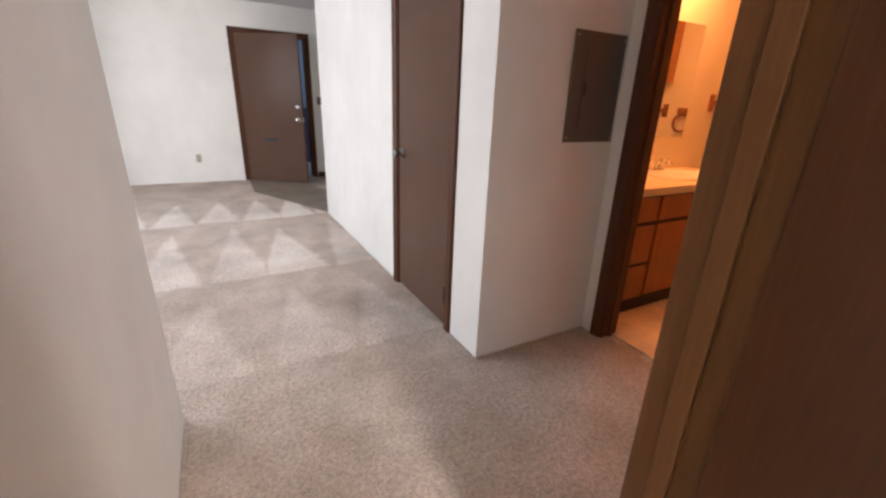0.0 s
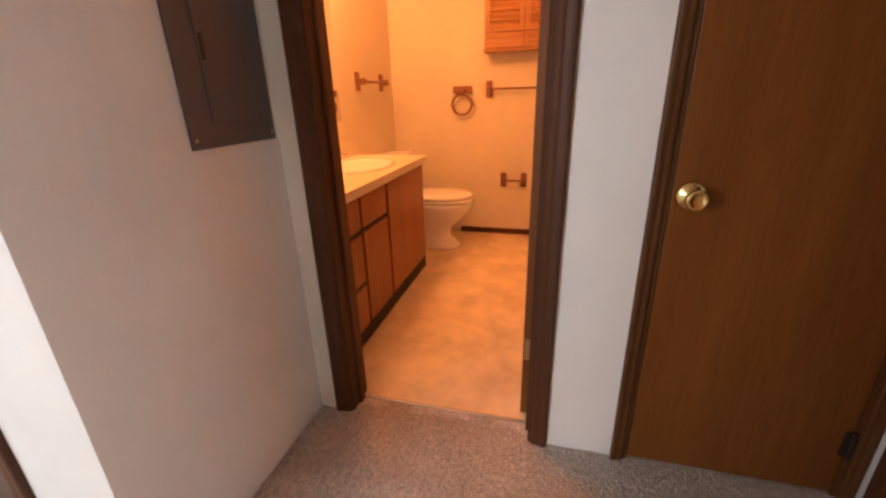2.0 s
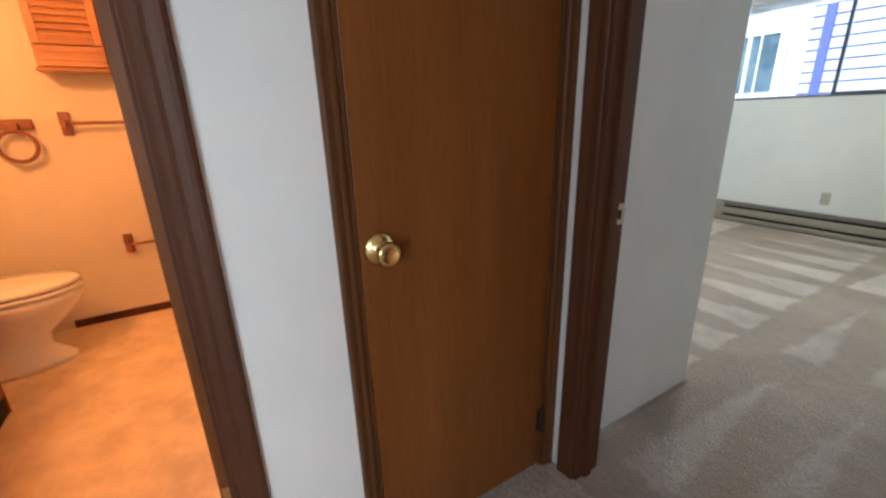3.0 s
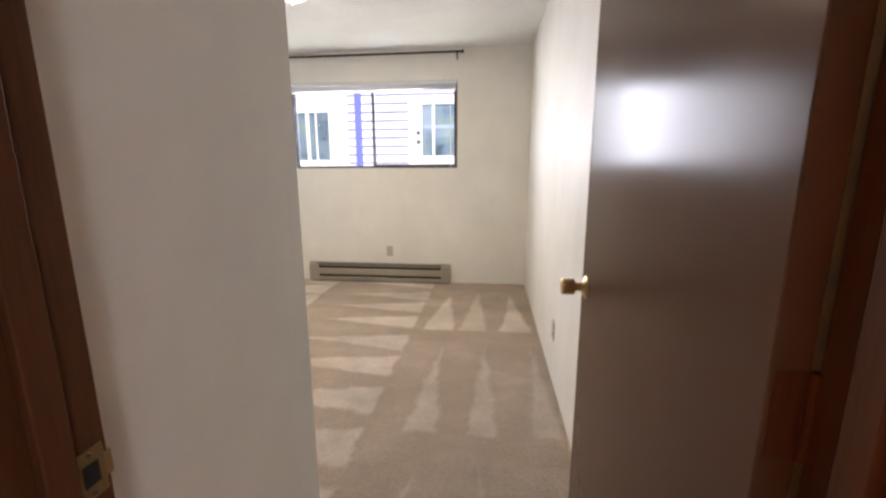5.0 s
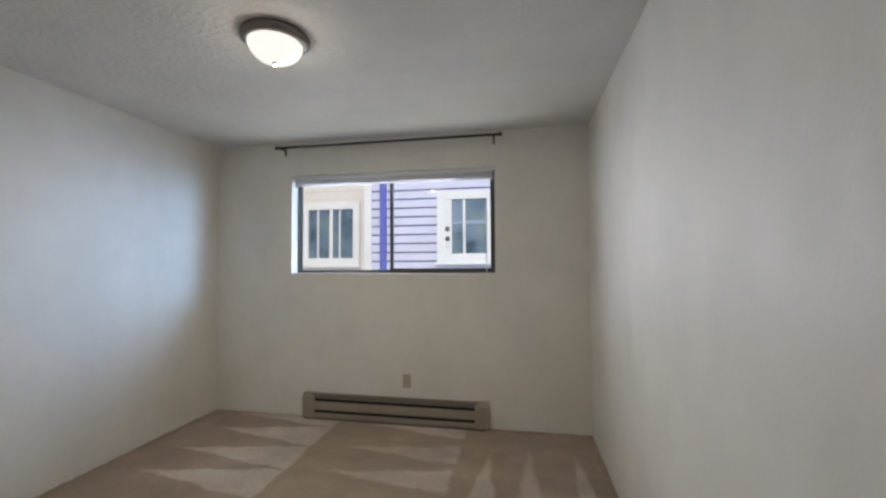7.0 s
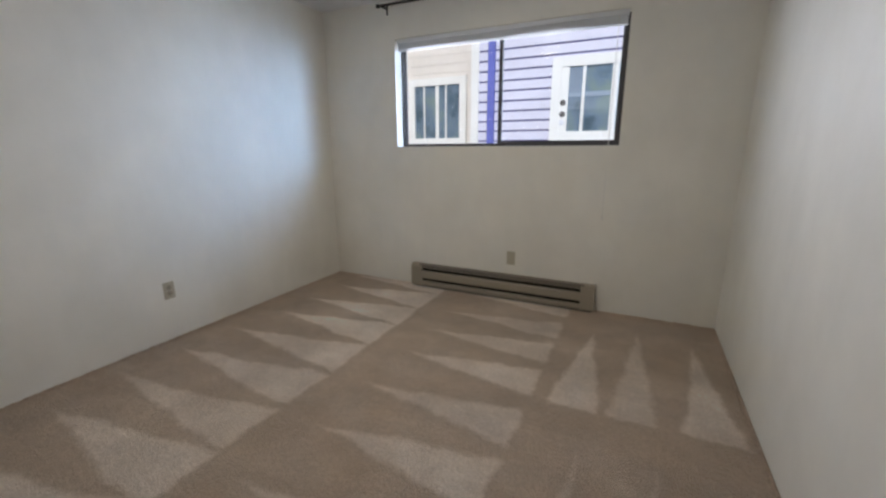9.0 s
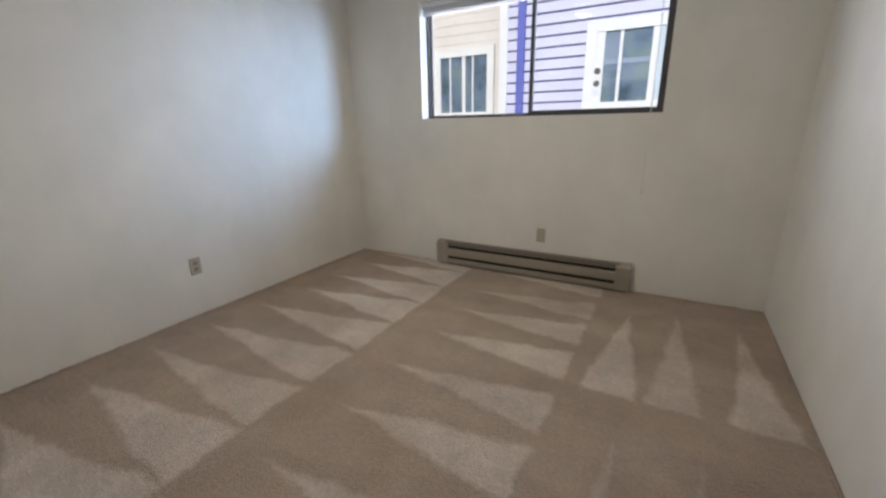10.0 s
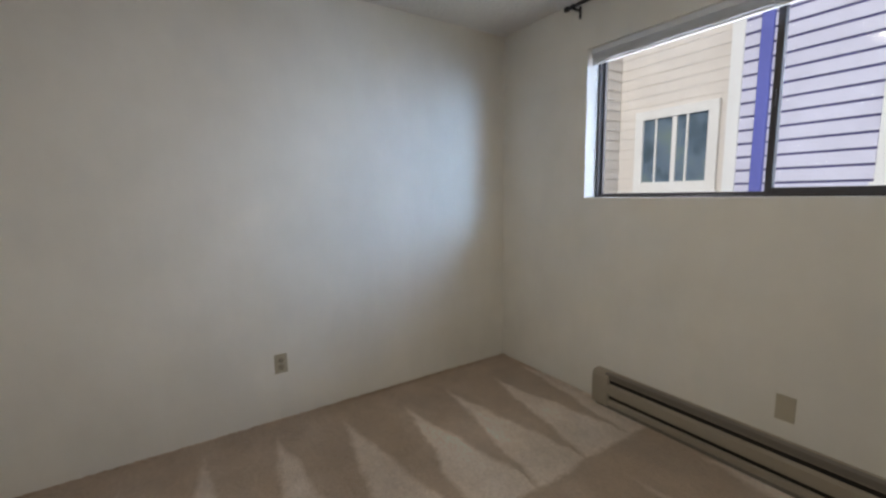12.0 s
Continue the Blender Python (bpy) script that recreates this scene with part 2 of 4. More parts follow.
# trim stain lightened: warm light on door_4's casing is put into the colour
TRIM_LIT = wood("lit_casing_stain", (0.085, 0.037, 0.012), (0.125, 0.055, 0.018), (0.160, 0.075, 0.026), 0.46, gloss=0.22)
VANITY = wood("walnut_laminate", (0.19, 0.062, 0.016), (0.26, 0.090, 0.024), (0.33, 0.122, 0.036), 0.30, gloss=0.4)
OAK = wood("orange_oak", (0.30, 0.13, 0.045), (0.42, 0.20, 0.075), (0.52, 0.27, 0.11), 0.42, "y")
WALNUT = wood("red_brown_wood", (0.16, 0.06, 0.025), (0.24, 0.095, 0.04), (0.31, 0.13, 0.06), 0.38, "y", 60)
# near-black puts gap and toe-space shade into the colour; dark hinges share it
GAP_SHADE_AND_HINGE = material("gap_shade_and_dark_hinge", (0.018, 0.010, 0.007), 0.7)[0]
PANEL = paint("grey_enamel", (0.105, 0.095, 0.088), 160, 0.0004, 0.2, 0.45, 0.08)
BRASS = metal("polished_brass", (0.78, 0.58, 0.24), 0.20)
BRASS_OLD = metal("aged_brass", (0.56, 0.43, 0.23), 0.30)
CHROME = metal("chrome", (0.78, 0.77, 0.75), 0.14)
STEEL = metal("galvanised_steel", (0.45, 0.45, 0.44), 0.42)
BRONZE = paint("bronze_anodised_frame", (0.050, 0.045, 0.048), 200, 0.0003, 0.15, 0.4, 0.1)
BLACK = paint("black_enamel", (0.022, 0.022, 0.024), 200, 0.0003, 0.15, 0.45, 0.1)
PEWTER = metal("brushed_pewter", (0.22, 0.20, 0.19), 0.42)
BEIGE = paint("beige_enamel", (0.34, 0.30, 0.240), 160, 0.0004, 0.15, 0.45, 0.06)
BEIGE_DARK = paint("taupe_enamel", (0.17, 0.15, 0.13), 160, 0.0004, 0.15, 0.5, 0.06)
PLATE = paint("ivory_plastic", (0.46, 0.42, 0.33), 200, 0.0002, 0.1, 0.4, 0.05)
PLATE_WHITE = paint("white_plastic", (0.74, 0.73, 0.70), 200, 0.0002, 0.1, 0.4, 0.05)
# flat black puts the shade inside slots, holes and recesses into the colour
SLOT = material("slot_shade_black", (0.012, 0.011, 0.010), 0.8)[0]
CERAMIC = paint("glazed_ceramic", (0.82, 0.79, 0.72), 40, 0.0003, 0.1, 0.12, 0.03)
COUNTER = paint("cream_laminate", (0.72, 0.63, 0.46), 60, 0.0003, 0.15, 0.3, 0.06)
BLIND = paint("blind_vinyl", (0.74, 0.76, 0.80), 120, 0.0003, 0.1, 0.30, 0.05)
DOME = glow("frosted_glass_lit", (1.0, 0.96, 0.88), 0.95)
BULB = glow("bulb_glass_lit", (1.0, 0.45, 0.13), 7.0)
# one cream and one lavender-grey tone for the neighbour's two siding walls
SIDING_CREAM = paint("cream_siding", (0.78, 0.735, 0.68), 60, 0.001, 0.3, 0.6, 0.08)
SIDING_LILAC = paint("lavender_grey_siding", (0.67, 0.67, 0.80), 60, 0.001, 0.3, 0.6, 0.08)
# dark violet puts the shade under each lap board into the colour
LAP_SHADE = paint("lap_shadow_paint", (0.13, 0.12, 0.30), 60, 0.001, 0.2, 0.7, 0.08)
SCREEN = paint("pale_screen_mesh", (0.58, 0.66, 0.72), 200, 0.0003, 0.2, 0.5, 0.10)
STRIP_GREY = paint("blue_grey_strip", (0.30, 0.37, 0.47), 120, 0.0003, 0.1, 0.5, 0.05)
BLUE = paint("blue_violet_paint", (0.13, 0.15, 0.50), 60, 0.001, 0.2, 0.6, 0.08)
WHITE_TRIM = paint("white_trim_paint", (0.84, 0.84, 0.82), 80, 0.0006, 0.2, 0.55, 0.04)
CONCRETE = paint("concrete", (0.32, 0.31, 0.29), 30, 0.003, 0.4, 0.9, 0.2)
BLUE_GREY = paint("blue_grey_backdrop", (0.20, 0.27, 0.34), 60, 0.001, 0.2, 0.7, 0.1)
NAVY = paint("navy_panel", (0.035, 0.035, 0.085), 60, 0.001, 0.2, 0.6, 0.1)
ROOF = paint("asphalt_shingle", (0.09, 0.085, 0.085), 30, 0.004, 0.5, 0.95, 0.25)

MIRROR, _nt, _b = material("mirror_silver", (0.86, 0.87, 0.86), 0.02, 1.0)
GLASS = bpy.data.materials.new("window_glass")
GLASS.use_nodes = True
_nt = GLASS.node_tree
_nt.nodes.remove(_nt.nodes["Principled BSDF"])
_t, _g, _mx = _nt.nodes.new("ShaderNodeBsdfTransparent"), _nt.nodes.new("ShaderNodeBsdfGlossy"), _nt.nodes.new("ShaderNodeMixShader")
_g.inputs["Roughness"].default_value = 0.02
_f = _nt.nodes.new("ShaderNodeFresnel")
_f.inputs[0].default_value = 1.22
_nt.links.new(_f.outputs[0], _mx.inputs[0])
_nt.links.new(_t.outputs[0], _mx.inputs[1])
_nt.links.new(_g.outputs[0], _mx.inputs[2])
_nt.links.new(_mx.outputs[0], _nt.nodes["Material Output"].inputs[0])
# mottled blue and green puts reflected sky and foliage into the glass colour
PANE_DARK, _nt, _b = material("dark_window_glass", (0.10, 0.15, 0.20), 0.06)
_v = coords(_nt)
_nt.links.new(ramp(_nt, noise_tex(_nt, _v, 2.2, 3), [(0.35, (0.06, 0.10, 0.13)), (0.5, (0.14, 0.20, 0.27)), (0.7, (0.22, 0.29, 0.24))]), _b.inputs["Base Color"])


# ---- mesh helpers ----
def link(name, bm, mats, parent=None, smooth=False):
    bmesh.ops.recalc_face_normals(bm, faces=bm.faces)
    me = bpy.data.meshes.new(name)
    bm.to_mesh(me)
    bm.free()
    for m in (mats if isinstance(mats, (list, tuple)) else [mats]):
        me.materials.append(m)
    if smooth:
        for p in me.polygons:
            p.use_smooth = True
    ob = new(name, me)
    if parent is not None:
        ob.parent = parent
    return ob


def part(name, bm, mats, parent, label="", smooth=False):
    ob = link(name, bm, mats, parent, smooth)
    if label:
        tagged(ob, label)
    return ob


def thing(name, label, category, m=None, group="", kind=""):
    ob = new(name)
    ob.empty_display_size = 0.1
    if m is not None:
        ob.matrix_world = m
    return tagged(ob, label, category, group, kind)


def add_box(bm, a, b, bevel=0.0, mi=0, m=None):
    """A box from corner a to corner b, its edges bevelled, added to bm."""
    lo = [min(p, q) for p, q in zip(a, b)]
    hi = [max(p, q) for p, q in zip(a, b)]
    vs = [bm.verts.new((x, y, z)) for z in (lo[2], hi[2]) for y in (lo[1], hi[1]) for x in (lo[0], hi[0])]
    fs = [bm.faces.new([vs[i] for i in q]) for q in ((0, 2, 3, 1), (4, 5, 7, 6), (0, 1, 5, 4), (2, 6, 7, 3), (0, 4, 6, 2), (1, 3, 7, 5))]
    for f in fs:
        f.material_index = mi
    out = vs
    if bevel:
        es = list({e for f in fs for e in f.edges})
        r = bmesh.ops.bevel(bm, geom=es, offset=bevel, segments=2, affect="EDGES", profile=0.5)
        for f in r["faces"]:
            f.material_index = mi
        out = list({v for f in r["faces"] for v in f.verts} | {v for v in vs if v.is_valid})
    if m is not None:
        for v in out:
            v.co = m @ v.co
    return bm


def box(a, b, bevel=0.0, m=None):
    return add_box(bmesh.new(), a, b, bevel, 0, m)


def lathe(profile, axis_m=None, seg=24, bm=None, mi=0):
    """Turns a profile of (radius, height) round z."""
    bm = bm or bmesh.new()
    rings = []
    for r, h in profile:
        if r < 1e-6:
            rings.append([bm.verts.new((0, 0, h))])
        else:
            rings.append([bm.verts.new((r * math.cos(2 * math.pi * k / seg), r * math.sin(2 * math.pi * k / seg), h)) for k in range(seg)])
    made = [v for ring in rings for v in ring]
    for a, b in zip(rings, rings[1:]):
        for k in range(seg):
            j = (k + 1) % seg
            if len(a) == 1 and len(b) == 1:
                continue
            q = [a[0], b[k], b[j]] if len(a) == 1 else ([a[k], a[j], b[0]] if len(b) == 1 else [a[k], a[j], b[j], b[k]])
            bm.faces.new(q).material_index = mi
    if axis_m is not None:
        for v in made:
            v.co = axis_m @ v.co
    return bm


def rod_mesh(p, q, r, seg=10, bm=None, mi=0):
    d = Vector(q) - Vector(p)
    m = Matrix.Translation(p) @ d.to_track_quat("Z", "Y").to_matrix().to_4x4()
    return lathe([(0, 0), (r, 0), (r, d.length), (0, d.length)], m, seg, bm, mi)


def loft(rings, bm=None, caps=True, mi=0):
    bm = bm or bmesh.new()
    vs = [[bm.verts.new(p) for p in ring] for ring in rings]
    n = len(vs[0])
    for a, b in zip(vs, vs[1:]):
        for k in range(n):
            bm.faces.new([a[k], a[(k + 1) % n], b[(k + 1) % n], b[k]]).material_index = mi
    if caps:
        bm.faces.new(vs[0][::-1]).material_index = mi
        bm.faces.new(vs[-1]).material_index = mi
    return bm


def torus(big, small, m, seg=32, sub=10):
    bm = bmesh.new()
    rings = []
    for k in range(seg):
        a = 2 * math.pi * k / seg
        rings.append([bm.verts.new(m @ Vector(((big + small * math.cos(2 * math.pi * j / sub)) * math.cos(a), (big + small * math.cos(2 * math.pi * j / sub)) * math.sin(a), small * math.sin(2 * math.pi * j / sub)))) for j in range(sub)])
    for k in range(seg):
        a, b = rings[k], rings[(k + 1) % seg]
        for j in range(sub):
            bm.faces.new([a[j], a[(j + 1) % sub], b[(j + 1) % sub], b[j]])
    return bm


H = 2.44


def wall(name, axis, p0, p1, a0, a1, mat, openings=(), z1=H):
    """A wall between the planes p0 and p1 of an axis, from a0 to a1 along the other, with openings (a, b, sill, head)."""
    bm = bmesh.new()

    def seg(b0, b1, lo, hi):
        if b1 - b0 < 1e-4 or hi - lo < 1e-4:
            return
        if axis == "x":
            add_box(bm, (p0, b0, lo), (p1, b1, hi))
        else:
            add_box(bm, (b0, p0, lo), (b1, p1, hi))

    at = a0
    for b0, b1, sill, head in sorted(openings):
        seg(at, b0, 0, z1)
        seg(b0, b1, 0, sill)
        seg(b0, b1, head, z1)
        at = b1
    seg(at, a1, 0, z1)
    return tagged(link(name, bm, mat), kind="structure")


# ---- setting: walls, floors, ceilings ----
DH = 2.05
wall("wall_vestibule_west", "x", -1.875, -1.765, -1.36, 0.54, WALL, [(-1.232, -0.518, 0, DH), (-0.222, 0.392, 0, DH)])
wall("wall_panel", "y", -1.47, -1.36, -1.875, -1.02, WALL)
wall("wall_closet", "x", -1.13, -1.02, -4.46, -1.47, WALL, [(-2.388, -1.690, 0, DH)])
wall("wall_entry_return", "y", -4.46, -4.35, -2.3, -1.13, WALL)
wall("wall_entry_west", "x", -2.41, -2.30, -6.97, -4.35, WALL)
wall("wall_front", "y", -6.97, -6.82, -2.30, 3.75, WALL, [(-1.365, -0.395, 0, DH)])
wall("wall_living_east", "x", 3.60, 3.75, -6.82, -1.39, WALL, [(-5.4, -1.8, 0.12, 2.10)])
wall("wall_living_north", "y", -1.498, -1.39, 0.365, 3.60, WALL)
wall("wall_hall_east", "x", 0.257, 0.365, -1.498, -0.220, WALL)
wall("wall_bedroom_one", "y", -0.220, -0.105, -0.70, 0.365, WALL, [(-0.578, 0.190, 0, DH)])
wall("wall_vestibule_east", "x", -0.70, -0.68, -0.105, 0.54, WALL)
wall("wall_bedroom_door", "y", 0.43, 0.54, -1.765, -0.70, WALL, [(-1.668, -0.905, 0, DH)])
wall("wall_bedroom_passage", "x", -1.867, -1.757, 0.54, 1.278, WALL)
wall("wall_bedroom_south", "y", 1.168, 1.278, -4.15, -1.867, WALL)
wall("wall_bedroom_east", "x", -0.832, -0.68, 0.54, 4.54, WALL)
wall("wall_bedroom_west", "x", -4.27, -4.15, 1.168, 4.72, WALL)
wall("wall_window", "y", 4.54, 4.72, -4.15, -0.68, WALL, [(-3.403, -1.573, 1.258, 2.142)])
wall("wall_bathroom_far", "x", -4.22, -4.110, -1.99, -0.25, WALL_BATH)
wall("wall_bathroom_mirror", "y", -1.99, -1.88, -4.110, -1.765, WALL_BATH)
wall("wall_bathroom_shower", "y", -0.36, -0.25, -4.110, -1.875, WALL_BATH)
wall("wall_bathroom_inside", "x", -1.887, -1.876, -1.88, -0.36, WALL_BATH, [(-1.232, -0.518, 0, DH)])
wall("wall_bedroom_one_east", "x", 2.6, 2.7, -0.105, 3.2, WALL)
# unseen opening, its place assumed, added for the first bedroom's area lamp
wall("wall_bedroom_one_north", "y", 3.2, 3.3, -0.68, 2.7, WALL, [(-0.6, 1.1, 1.0, 2.0)])
wall("wall_bedroom_one_south", "y", -0.220, -0.105, 0.365, 2.7, WALL)
wall("wall_linen_back", "x", -2.6, -2.5, -0.25, 0.6, WALL)
wall("wall_linen_side", "y", 0.43, 0.54, -2.5, -1.875, WALL)


def slab(name, pts, z0, z1, mat):
    bm = bmesh.new()
    loft([[(x, y, z0) for x, y in pts], [(x, y, z1) for x, y in pts]], bm)
    return tagged(link(name, bm, mat), kind="structure")


slab("floor_carpet", [(-4.27, -1.0), (-1.86, -1.0), (-1.86, -1.46), (-1.13, -1.46), (-1.13, -6.97), (3.75, -6.97), (3.75, -1.39), (0.365, -1.39), (0.365, -0.22), (2.7, -0.22), (2.7, 3.3), (-0.68, 3.3), (-0.68, 4.72), (-4.27, 4.72)], -0.10, 0.0, CARPET)
slab("floor_bathroom", [(-4.25, -1.99), (-1.855, -1.99), (-1.855, -0.25), (-4.25, -0.25)], -0.05, 0.004, VINYL)
slab("floor_entry", [(-2.41, -6.97), (-0.39, -6.97), (-0.375, -5.90), (-1.02, -4.50), (-1.14, -4.35), (-2.41, -4.35)], -0.06, 0.003, ENTRY)
slab("ceiling_bedroom", [(-4.27, 0.54), (-0.68, 0.54), (-0.68, 4.72), (-4.27, 4.72)], H, H + 0.12, CEIL)
slab("ceiling_hall", [(-2.41, -6.97), (3.75, -6.97), (3.75, -1.39), (0.365, -1.39), (0.365, 0.54), (-1.875, 0.54), (-1.875, -1.47), (-2.41, -1.47)], H, H + 0.12, CEIL)
slab("ceiling_bathroom", [(-4.25, -1.99), (-1.875, -1.99), (-1.875, -0.25), (-4.25, -0.25)], H, H + 0.12, WALL_BATH)
slab("ceiling_bedroom_one", [(-0.68, -0.235), (2.7, -0.235), (2.7, 3.3), (-0.68, 3.3)], H, H + 0.12, CEIL)
slab("ceiling_linen_closet", [(-2.6, -0.25), (-1.875, -0.25), (-1.875, 1.148), (-2.6, 1.148)], H, H + 0.12, CEIL)


def carpet_edge(p, q, out, seed):
    """The tufted edge of the carpet where it is tucked against a wall, from p to q; out points into the room."""
    rng = random.Random(seed)
    p, q, out = Vector((*p, 0)), Vector((*q, 0)), Vector((*out, 0))
    n = max(8, int((q - p).length / 0.012))
    rings = []
    for k in range(n + 1):
        c = p.lerp(q, k / n)
        w, h = 0.011 + rng.random() * 0.010, 0.004 + rng.random() * 0.006
        rings.append([c + out * a + Vector((0, 0, b)) for a, b in ((0.0015, 0.0004), (0.003, h * 0.35), (w * 0.45, h), (w * 0.8, h * 0.7), (w + 0.004, 0.0004))])
    return tagged(link("trim_carpet_edge", loft(rings), CARPET, smooth=True), kind="structure")


for k, (p, q, out) in enumerate([((-4.15, 1.28), (-4.15, 4.54), (1, 0)), ((-4.13, 4.54), (-3.26, 4.54), (0, -1)), ((-1.63, 4.54), (-0.85, 4.54), (0, -1)), ((-0.832, 1.42), (-0.832, 4.54), (-1, 0)),
                                 ((-1.757, 0.62), (-1.757, 1.28), (1, 0)), ((-1.76, -1.36), (-1.02, -1.36), (0, 1)), ((-1.02, -4.35), (-1.02, -2.46), (1, 0)), ((-1.02, -1.62), (-1.02, -1.36), (1, 0)),
                                 ((-1.765, -0.46), (-1.765, -0.26), (1, 0)), ((0.257, -1.49), (0.257, -0.23), (-1, 0)), ((-0.33, -6.82), (3.5, -6.82), (0, 1))]):
    carpet_edge(p, q, out, k)


# ---- doors ----
def casing_mesh(W, Hd, side, at, right=1.0, left=1.0):
    """Moulded casing round an opening W wide and Hd high, on the face y=at, proud towards side."""
    prof = [(-0.006, 0.0005), (-0.006, 0.006), (0.000, 0.0095), (0.010, 0.0105), (0.020, 0.0100), (0.027, 0.0115), (0.036, 0.0140), (0.046, 0.0155), (0.053, 0.0140), (0.057, 0.0095), (0.057, 0.0)]
    stations = []
    for kind in range(4):
        row = []
        for s, w in prof:
            row.append({0: (-s * left, at + side * w, 0.0), 1: (-s * left, at + side * w, Hd + s), 2: (W + s * right, at + side * w, Hd + s), 3: (W + s * right, at + side * w, 0.0)}[kind])
        stations.append(row)
    return loft(stations)


def knob_mesh(m):
    return lathe([(0, 0), (0.033, 0), (0.034, 0.004), (0.028, 0.009), (0.014, 0.012), (0.011, 0.028), (0.017, 0.034), (0.026, 0.040), (0.0285, 0.050), (0.026, 0.060), (0.018, 0.066), (0.006, 0.0675), (0, 0.067)], m, 28)


def door(name, label, m, W, T, slab_mat, trim_mat, angle, hinge_right, swing_in, faces, knob_mat=BRASS, knob_z=0.915, leaf_w=None, cylinder=False, setback=0.062, right=1.0, left=1.0, hinge_mat=GAP_SHADE_AND_HINGE, dished=False, hinge_z=(0.20, 1.02, 1.84)):
    """A doorway in a wall: local x along the opening, y through the wall, with jambs, stops, casings, leaf, knobs and hinges.
    angle: how far the leaf stands open; swing_in: it opens to +y."""
    top = thing(name, label, "door", m, kind="structure")
    bm = bmesh.new()
    add_box(bm, (0, 0, 0), (0.016, T, DH), 0.0015)
    add_box(bm, (W - 0.016, 0, 0), (W, T, DH), 0.0015)
    add_box(bm, (0.016, 0, DH - 0.016), (W - 0.016, T, DH), 0.0015)
    part("jamb", bm, trim_mat, top)
    leaf_t = 0.035
    y_leaf = T - leaf_t - 0.004 if swing_in else 0.004
    y_stop = y_leaf - 0.034 if swing_in else y_leaf + leaf_t + 0.002
    bm = bmesh.new()
    add_box(bm, (0.016, y_stop, 0), (0.027, y_stop + 0.032, DH - 0.016), 0.002)
    add_box(bm, (W - 0.027, y_stop, 0), (W - 0.016, y_stop + 0.032, DH - 0.016), 0.002)
    add_box(bm, (0.027, y_stop, DH - 0.027), (W - 0.027, y_stop + 0.032, DH - 0.016), 0.002)
    part("stop", bm, trim_mat, top)
    for side, at in faces:
        part("casing", casing_mesh(W, DH, side, at, right, left), trim_mat, top)
    lw = leaf_w or W - 0.038
    # leaf frame: hinge line at local origin, leaf runs along +x, its thickness along +y
    hx = W - 0.018 if hinge_right else 0.018
    hy = (T + 0.006 if swing_in else -0.006) if angle > 1 else y_leaf
    if angle <= 1:
        lm = Matrix.Translation((0.019 if not hinge_right else W - 0.019, y_leaf, 0))
        sx = -1 if hinge_right else 1
        lm = lm @ Matrix.Diagonal((sx, 1, 1, 1))
    else:
        turn = radians(angle) * (1 if swing_in else -1)
        lm = Matrix.Translation((hx, hy, 0))
        if hinge_right:
            lm = lm @ Matrix.Diagonal((-1, 1, 1, 1)) @ Matrix.Rotation(turn, 4, "Z")
        else:
            lm = lm @ Matrix.Rotation(turn, 4, "Z")
        lm = lm @ Matrix.Translation((0, -leaf_t if swing_in else 0, 0))
    leaf = part("leaf", box((0, 0, 0.012), (lw, leaf_t, DH - 0.02), 0.002, lm), slab_mat, top)
    kx = lw - setback
    for s in (-1, 1):
        km = lm @ Matrix.Translation((kx, 0 if s < 0 else leaf_t, knob_z)) @ Matrix.Rotation(radians(90 if s < 0 else -90), 4, "X")
        if cylinder:
            bm = lathe([(0, 0), (0.034, 0), (0.034, 0.003), (0.026, 0.008), (0.013, 0.011), (0.0115, 0.030), (0.021, 0.034), (0.0235, 0.038), (0.0235, 0.066), (0.0215, 0.070), (0, 0.070)], km, 28)
        elif dished:
            bm = lathe([(0, 0), (0.036, 0), (0.0375, 0.003), (0.034, 0.008), (0.022, 0.013), (0.012, 0.017), (0.0105, 0.030), (0.014, 0.037), (0.022, 0.043), (0.0265, 0.050), (0.0270, 0.056), (0.0245, 0.0615), (0.0205, 0.0630), (0.0175, 0.0605), (0.008, 0.0585), (0, 0.0582)], km, 32)
        else:
            bm = knob_mesh(km)
        part("door_knob", bm, knob_mat, leaf, smooth=True)
    part("latch_plate", box((lw - 0.0005, 0.006, knob_z - 0.028), (lw + 0.0015, leaf_t - 0.006, knob_z + 0.028), 0, lm), knob_mat, leaf)
    for z in ((0.20, 1.84) if angle <= 1 else hinge_z):
        bm = bmesh.new()
        if angle <= 1:
            rod_mesh((-0.0015, -0.006, z - 0.045), (-0.0015, -0.006, z + 0.045), 0.0075, 10, bm)
            add_box(bm, (0.004, -0.0018, z - 0.044), (0.018, -0.0003, z + 0.044))
        rod_mesh((-0.003, leaf_t + 0.004 if not swing_in or angle <= 1 else leaf_t + 0.002, z - 0.045), (-0.003, leaf_t + 0.004, z + 0.045), 0.006, 10, bm)
        add_box(bm, (-0.001, leaf_t - 0.03, z - 0.044), (0.0005, leaf_t + 0.002, z + 0.044))
        bmesh.ops.transform(bm, matrix=lm, verts=bm.verts)
        part("hinge", bm, hinge_mat, top)
    return top


def frame_at(x, y, deg):
    return Matrix.Translation((x, y, 0)) @ Matrix.Rotation(radians(deg), 4, "Z")


